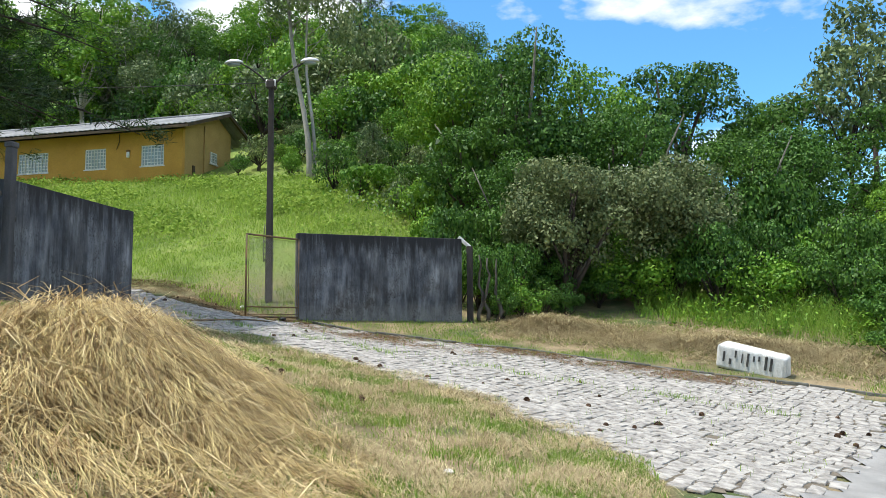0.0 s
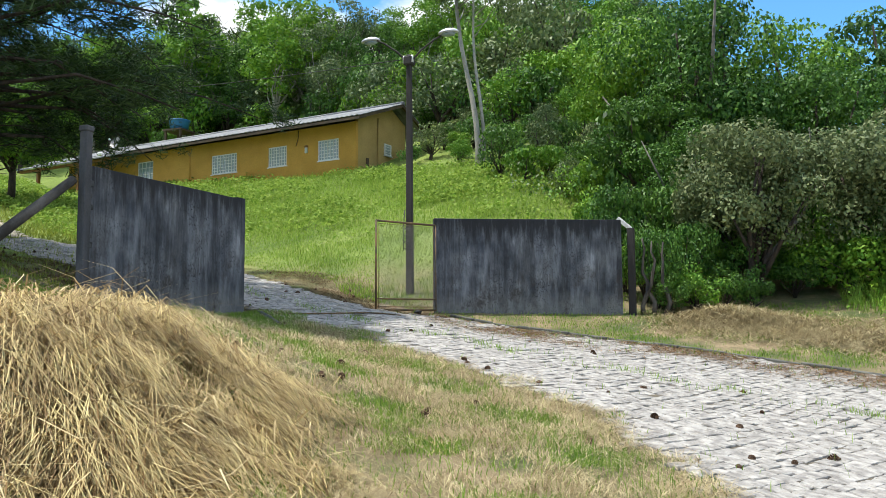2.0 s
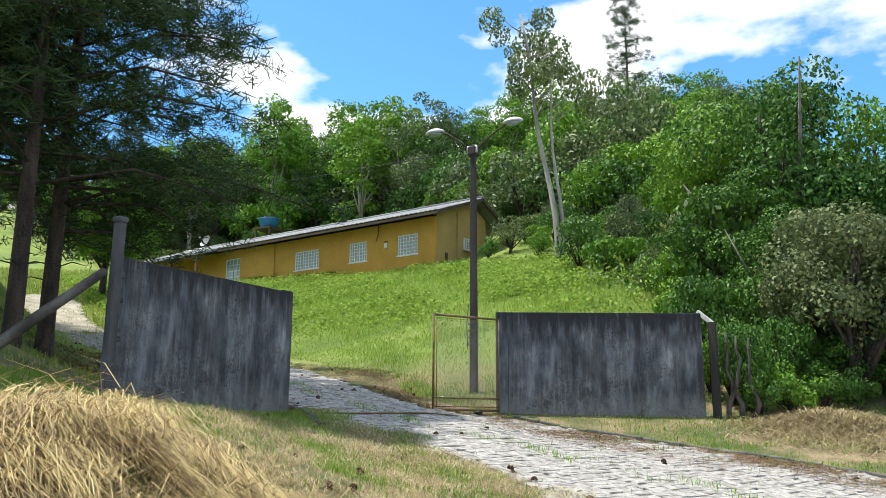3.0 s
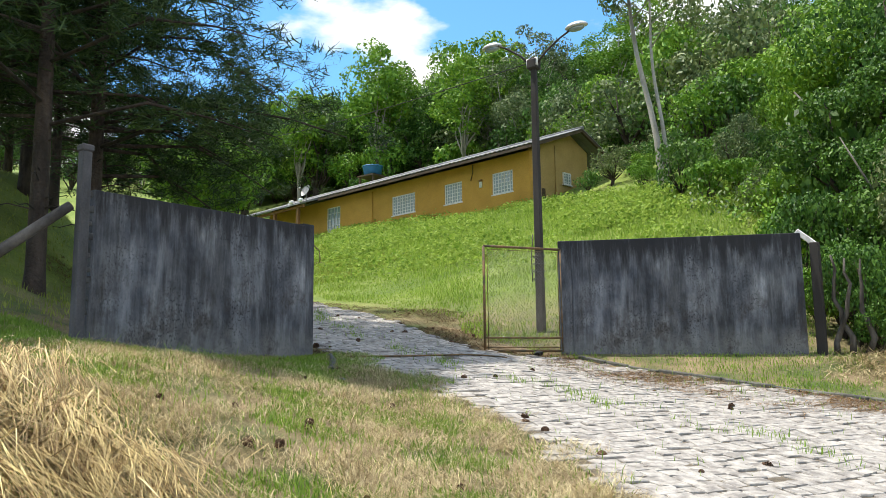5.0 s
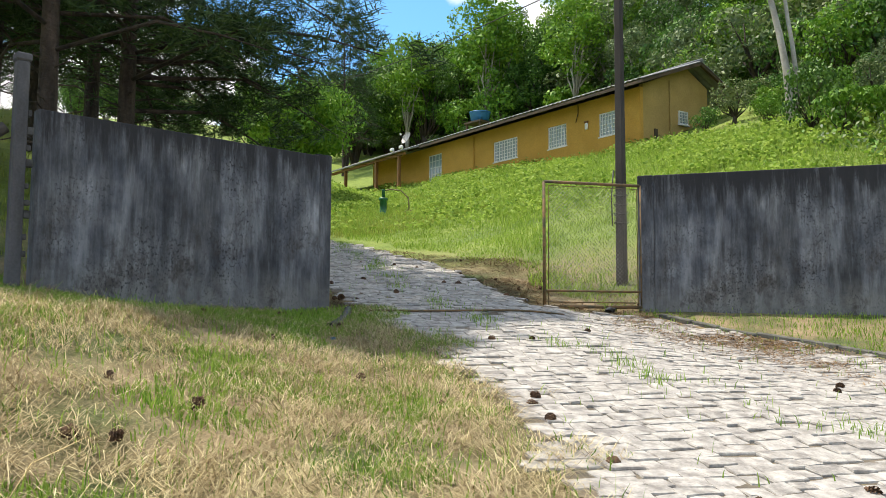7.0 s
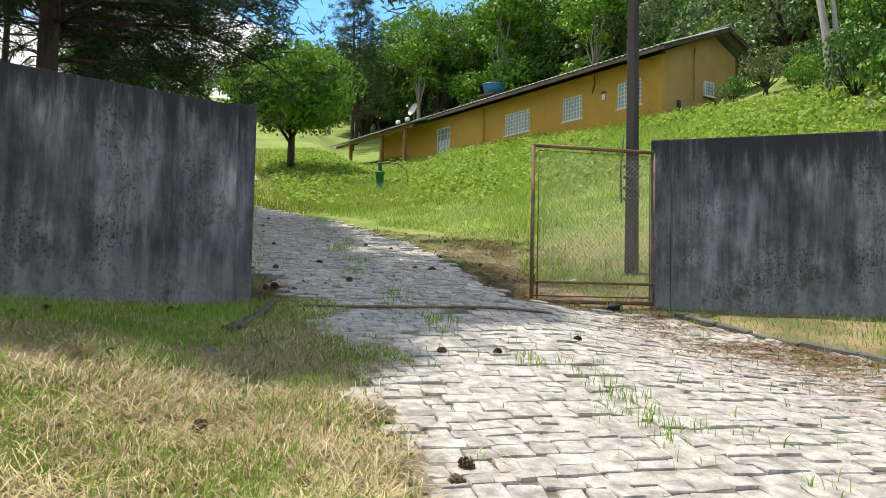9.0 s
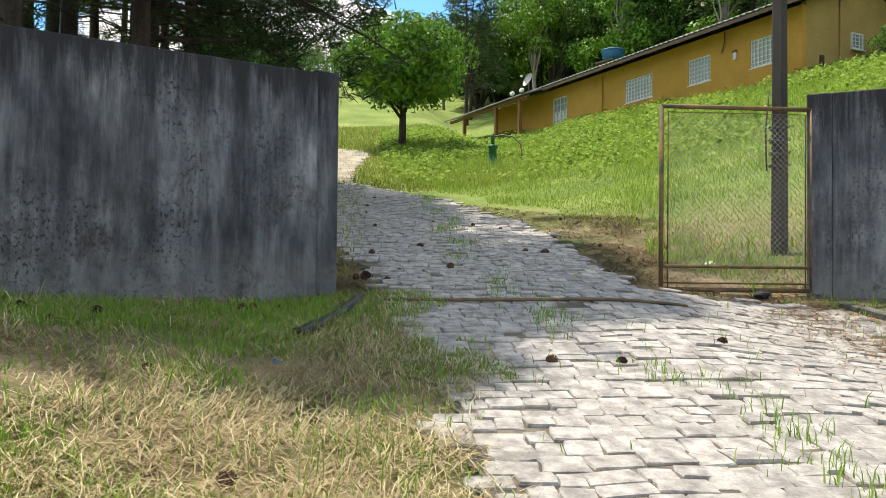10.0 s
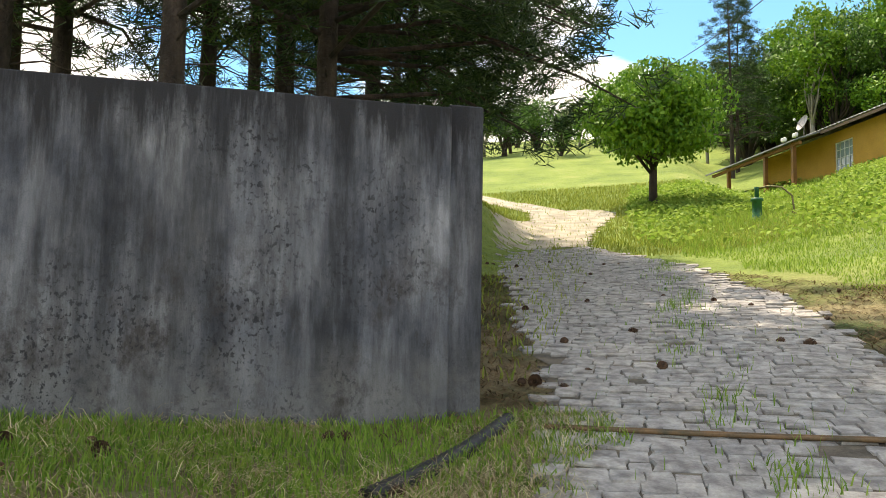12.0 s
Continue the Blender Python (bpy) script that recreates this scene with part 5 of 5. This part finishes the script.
    def slope(x, y):
        d = side_of_drive(x, y)
        return (d > 12.0) & ~((x < -12.4) & (y < 45.0 + 0.13 * (-18 - x)) & (y > 30)) & ~((x < -9) & (y < 36.5)) & (d < 34)
    for mat, seed, n, size, label in ((M_LEAFGREY, 0.4, 90000, 0.20, "grey-green brush over the slope"), (M_LEAFLIGHT, 2.9, 80000, 0.22, "yellow-green brush over the slope")):
        b = scatter(gr, n, -60, 2, 29, 66, lambda x, y: slope(x, y) & (gr.random(len(x)) < patchy(x, y, 0.45, 0.0, 3.0, seed)))
        b[:, 2] += gr.random(len(b)) ** 1.3 * (0.25 + 1.1 * patchy(b[:, 0], b[:, 1], 1.1, 0.2, 2.0, seed + 1))
        stuff("slope_brush", leaf_mesh("slope_brush", b, np.tile([[0.2, -0.5, 0.8]], (len(b), 1)), size, size * 0.42, mat, gr, -0.6), label, "brush")
    # grass in the joints of the setts, thickest along the strip between the wheel tracks and near the edges
    def joints(x, y):
        s = (x - GX) * UX + (y - GY) * UY
        d = (x - GX) * UY + (y - GY) * -UX
        strip = np.exp(-((d + 0.3 - 0.22 * np.maximum(0, -s)) / 0.24) ** 2) * 0.9 + 0.20 * np.exp(-((y - 17.0 + 0.35 * x) / 1.1) ** 2) * (s < 0)
        return inside(DRIVE, x, y) & (gr.random(len(x)) < (strip + 0.03) * patchy(x, y, 3.1, 0.3, 5.0, 5.0))
    b = scatter(gr, 200000, -21, 4, 8, 21.5, joints)
    b[:, 2] += 0.02
    stuff("joint_grass", blade_mesh("joint_grass", b, 0.085, 0.007, 0.6, M_GRASS, gr), "grass growing between the setts", "grass")


grasses()


def straw():
    # long dry stalks heaped on the raised verge, combed downhill towards the drive
    # stalks lie in sheaves that share a direction
    n, m = 44000, 400
    sx, sy, sa = gr.normal(-3.8, 1.15, m), gr.normal(5.5, 1.6, m), gr.normal(-0.55, 0.75, m)
    which = gr.integers(0, m, n)
    x, y = sx[which] + gr.normal(0, 0.12, n), sy[which] + gr.normal(0, 0.12, n)
    k = verge(x, y) & (x < -1.4 + 0.12 * (6 - y)) & (y > 1.5) & (y < 8.6 + 0.5 * gr.normal(0, 1, n))
    x, y, which = x[k], y[k], which[k]
    pile = 0.42 * np.exp(-(((x + 3.4) / 0.9) ** 2 + ((y - 6.2) / 1.5) ** 2)) + 0.25 * np.exp(-(((x + 4.6) / 1.0) ** 2 + ((y - 8.4) / 1.3) ** 2))
    base = np.stack([x, y, land(x, y) + pile * (0.95 * gr.random(m)[which] + 0.22 * gr.random(len(x))) + 0.10 * gr.random(m)[which] + 0.01], 1)
    a = sa[which] + gr.normal(0, 0.22, len(x))
    di = np.stack([np.cos(a), np.sin(a), -0.55 + gr.normal(0, 0.18, len(x))], 1)
    stuff("straw_heap", strand_mesh("straw_heap", base, di, 0.55, 0.0028, M_STRAW, gr, 0.12), "heaped long dry cut grass on the verge", "straw")
    # a few coarse stalks lying loose across the heap
    k = gr.integers(0, len(base), 1800)
    a = gr.uniform(0, 6.283, 1800)
    di = np.stack([np.cos(a), np.sin(a), gr.normal(-0.1, 0.2, 1800)], 1)
    stuff("loose_stalks", strand_mesh("loose_stalks", base[k] + [[0, 0, 0.05]], di, 0.65, 0.0048, M_STRAWPALE, gr, 0.08), "coarse pale stalks lying loose on the straw", "straw")
    # mown straw lying in tangled wisps over the verge
    m = 5200
    c = scatter(gr, m, -9, 1.2, 2.5, 15.0, lambda x, y: verge(x, y) & (gr.random(len(x)) < np.maximum(0.22, patchy(x, y, 1.3, -0.1, 4.0, 3.3)) * (1 - 0.55 * smooth(-6.2, -7.0, x))))
    w = gr.integers(0, len(c), 150000)
    w = w[gr.random(len(w)) < near_weight(c[w, 0], c[w, 1])]
    x, y = c[w, 0] + gr.normal(0, 0.13, len(w)), c[w, 1] + gr.normal(0, 0.13, len(w))
    k = verge(x, y)
    x, y, w = x[k], y[k], w[k]
    b = np.stack([x, y, land(x, y) + gr.uniform(0.0, 0.06, len(x)) * gr.random(len(c))[w] + 0.004], 1)
    a = gr.uniform(0, 6.283, len(c))[w] + gr.normal(0, 0.6, len(x))
    di = np.stack([np.cos(a), np.sin(a), gr.normal(0.05, 0.18, len(b))], 1)
    stuff("mown_straw", strand_mesh("mown_straw", b, di, 0.19, 0.0019, M_STRAWPALE, gr, 0.045), "dry mown straw in tangled wisps over the verge", "straw")
    # straw raked up in front of the wood
    n = 42000
    f = gr.random(n)
    x, y = -1.0 + 8.0 * f + gr.normal(0, 0.5, n), 20.9 - 2.6 * f ** 1.3 + gr.normal(0, 0.75, n)
    k = ~inside(DRIVE, x, y) & (y > 17.6 - 0.4 * np.maximum(0, x - 2.5))
    x, y = x[k], y[k]
    pile = 0.34 * np.exp(-(((x - 0.2) / 1.1) ** 2 + ((y - 21.2) / 0.8) ** 2)) + 0.25 * np.exp(-(((x - 4.2) / 1.6) ** 2 + ((y - 19.6) / 0.7) ** 2))
    b = np.stack([x, y, land(x, y) + pile * gr.random(len(x)) + 0.01], 1)
    a = gr.uniform(0, 6.283, len(b))
    di = np.stack([np.cos(a), np.sin(a), gr.normal(-0.1, 0.2, len(b))], 1)
    stuff("straw_heap", strand_mesh("straw_heap", b, di, 0.35, 0.006, M_STRAWPALE, gr, 0.06), "raked dry straw in front of the wood", "straw")
    # earth and chaff washed over the setts along the kerb
    b = scatter(gr, 120000, -5.8, 4.5, 15.2, 18.8, lambda x, y: inside(DRIVE, x, y) & (gr.random(len(x)) < 0.9 * np.exp(-((17.2 - 0.32 * x - y) / 1.1) ** 2) * patchy(x, y, 1.4, -0.2, 3.0, 8.0)))
    b[:, 2] += 0.034
    a = gr.uniform(0, 6.283, len(b))
    di = np.stack([np.cos(a), np.sin(a), gr.normal(0, 0.1, len(b))], 1)
    stuff("chaff", strand_mesh("chaff", b, di, 0.08, 0.004, M_LITTER, gr, 0.012), "brown chaff washed over the setts by the kerb", "litter")
    # needle litter beside the drive under the pines
    b = scatter(gr, 60000, -16, -5.5, 13.6, 20.5, lambda x, y: ~inside(DRIVE, x, y) & (gr.random(len(x)) < np.maximum(np.where(side_of_drive(x, y) < -1.0, 0.85, 0.3), patchy(x, y, 1.0, 0.2, 4.0, 6.0))) & (side_of_drive(x, y) < 3.2) & ~((x > -7.3) & (y < 16.5)))
    a = gr.uniform(0, 6.283, len(b))
    di = np.stack([np.cos(a), np.sin(a), gr.normal(0, 0.1, len(b))], 1)
    stuff("needle_litter", strand_mesh("needle_litter", b, di, 0.20, 0.004, M_LITTER, gr, 0.03), "brown needle litter beside the drive", "litter")


M_LITTER = leafy("brown needle litter", (0.13, 0.07, 0.035), (0.34, 0.20, 0.10), 0.1, 0.8, 0.4)
straw()


def pine_cones():
    bm = bmesh.new()
    r = random.Random(6)
    for ring in range(7):
        t = ring / 6
        rad = 0.040 * math.sin(math.pi * (0.18 + 0.74 * t)) + 0.006
        for k in range(8):
            a = 2 * math.pi * (k + 0.5 * (ring % 2)) / 8
            o = Vector((math.cos(a) * rad * 0.45, math.sin(a) * rad * 0.45, -0.02 + 0.075 * t))
            tip = Vector((math.cos(a) * rad * 1.15, math.sin(a) * rad * 1.15, -0.005 + 0.082 * t))
            s = Vector((-math.sin(a), math.cos(a), 0)) * 0.014
            v = [bm.verts.new(p) for p in (o - s * 0.6, o + s * 0.6, tip + s, tip - s, tip + Vector((0, 0, 0.010)))]
            bm.faces.new(v[:4])
            bm.faces.new((v[3], v[2], v[4]))
    tube(bm, [(0, 0, -0.03), (0, 0, 0.02), (0, 0, 0.065)], [0.012, 0.024, 0.006], 8)
    cone = part("pine_cone", bm, M_CONE)
    tagged(cone, "open dark brown pine cone lying on the ground", "pine cone", "pine cones")
    first = True
    n = 0
    known = [(-3.44, 9.53), (-3.67, 10.36), (-2.21, 9.36), (-1.80, 12.07), (-5.05, 14.51), (-3.0, 12.79), (-3.1, 12.95), (-2.62, 12.51), (-0.66, 12.86), (-0.27, 11.15), (1.42, 10.53), (2.14, 11.64),
             (-7.1, 11.03), (-7.15, 11.6), (-7.05, 12.08), (-7.2, 12.0), (-4.22, 12.06), (-8.42, 14.9), (-8.5, 16.0), (-10.1, 16.6), (-8.83, 17.6), (-7.49, 17.35), (-9.84, 15.73), (-4.84, 14.89)]
    while n < 95:
        if n < len(known):
            x, y = known[n]
        elif n < 34:
            x, y = r.uniform(-7.2, -1.0), r.uniform(9.0, 16.5)
        elif n < 68:
            x, y = r.uniform(-18, -7.6), r.uniform(14.6, 20)
        elif n < 74:
            x, y = -7.5 + r.uniform(-0.1, 0.3), r.uniform(10.7, 14.0)
        else:
            x, y = r.uniform(-2.5, 4.5), r.uniform(9.5, 16.5)
        if -8.1 < x < -7.55 and 10.3 < y < 14.4:
            continue
        z = land_z(x, y) + 0.028
        m = pose(x, y, z, r.uniform(50, 120), r.uniform(-30, 30), r.uniform(0, 360)) @ Matrix.Diagonal([r.uniform(0.8, 1.15) if n < 24 else r.uniform(0.55, 0.9)] * 3 + [1])
        if first:
            cone.matrix_world = m
            first = False
        else:
            copy_thing(cone, m)
        n += 1


pine_cones()


def litter_scrap(x, y, size, mat, label):
    bm = bmesh.new()
    bmesh.ops.create_icosphere(bm, subdivisions=2, radius=size)
    for v in bm.verts:
        v.co *= 0.75 + 0.5 * noise.noise(v.co * 40)
        v.co.z *= 0.55
    ob = part("litter_scrap", bm, mat)
    ob.matrix_world = pose(x, y, land_z(x, y) + size * 0.4)
    tagged(ob, label, "litter")


litter_scrap(-0.8, 6.6, 0.06, M_WHITE, "crumpled white paper scrap in the grass")
litter_scrap(-5.78, 12.89, 0.035, M_BLUE, "small pale blue plastic scrap in the grass")
litter_scrap(-6.2, 18.3, 0.11, M_PIPE, "crumpled black plastic under the gate")
litter_scrap(-7.55, 19.2, 0.08, M_WHITE, "white plastic scrap behind the gate")
cobbles()
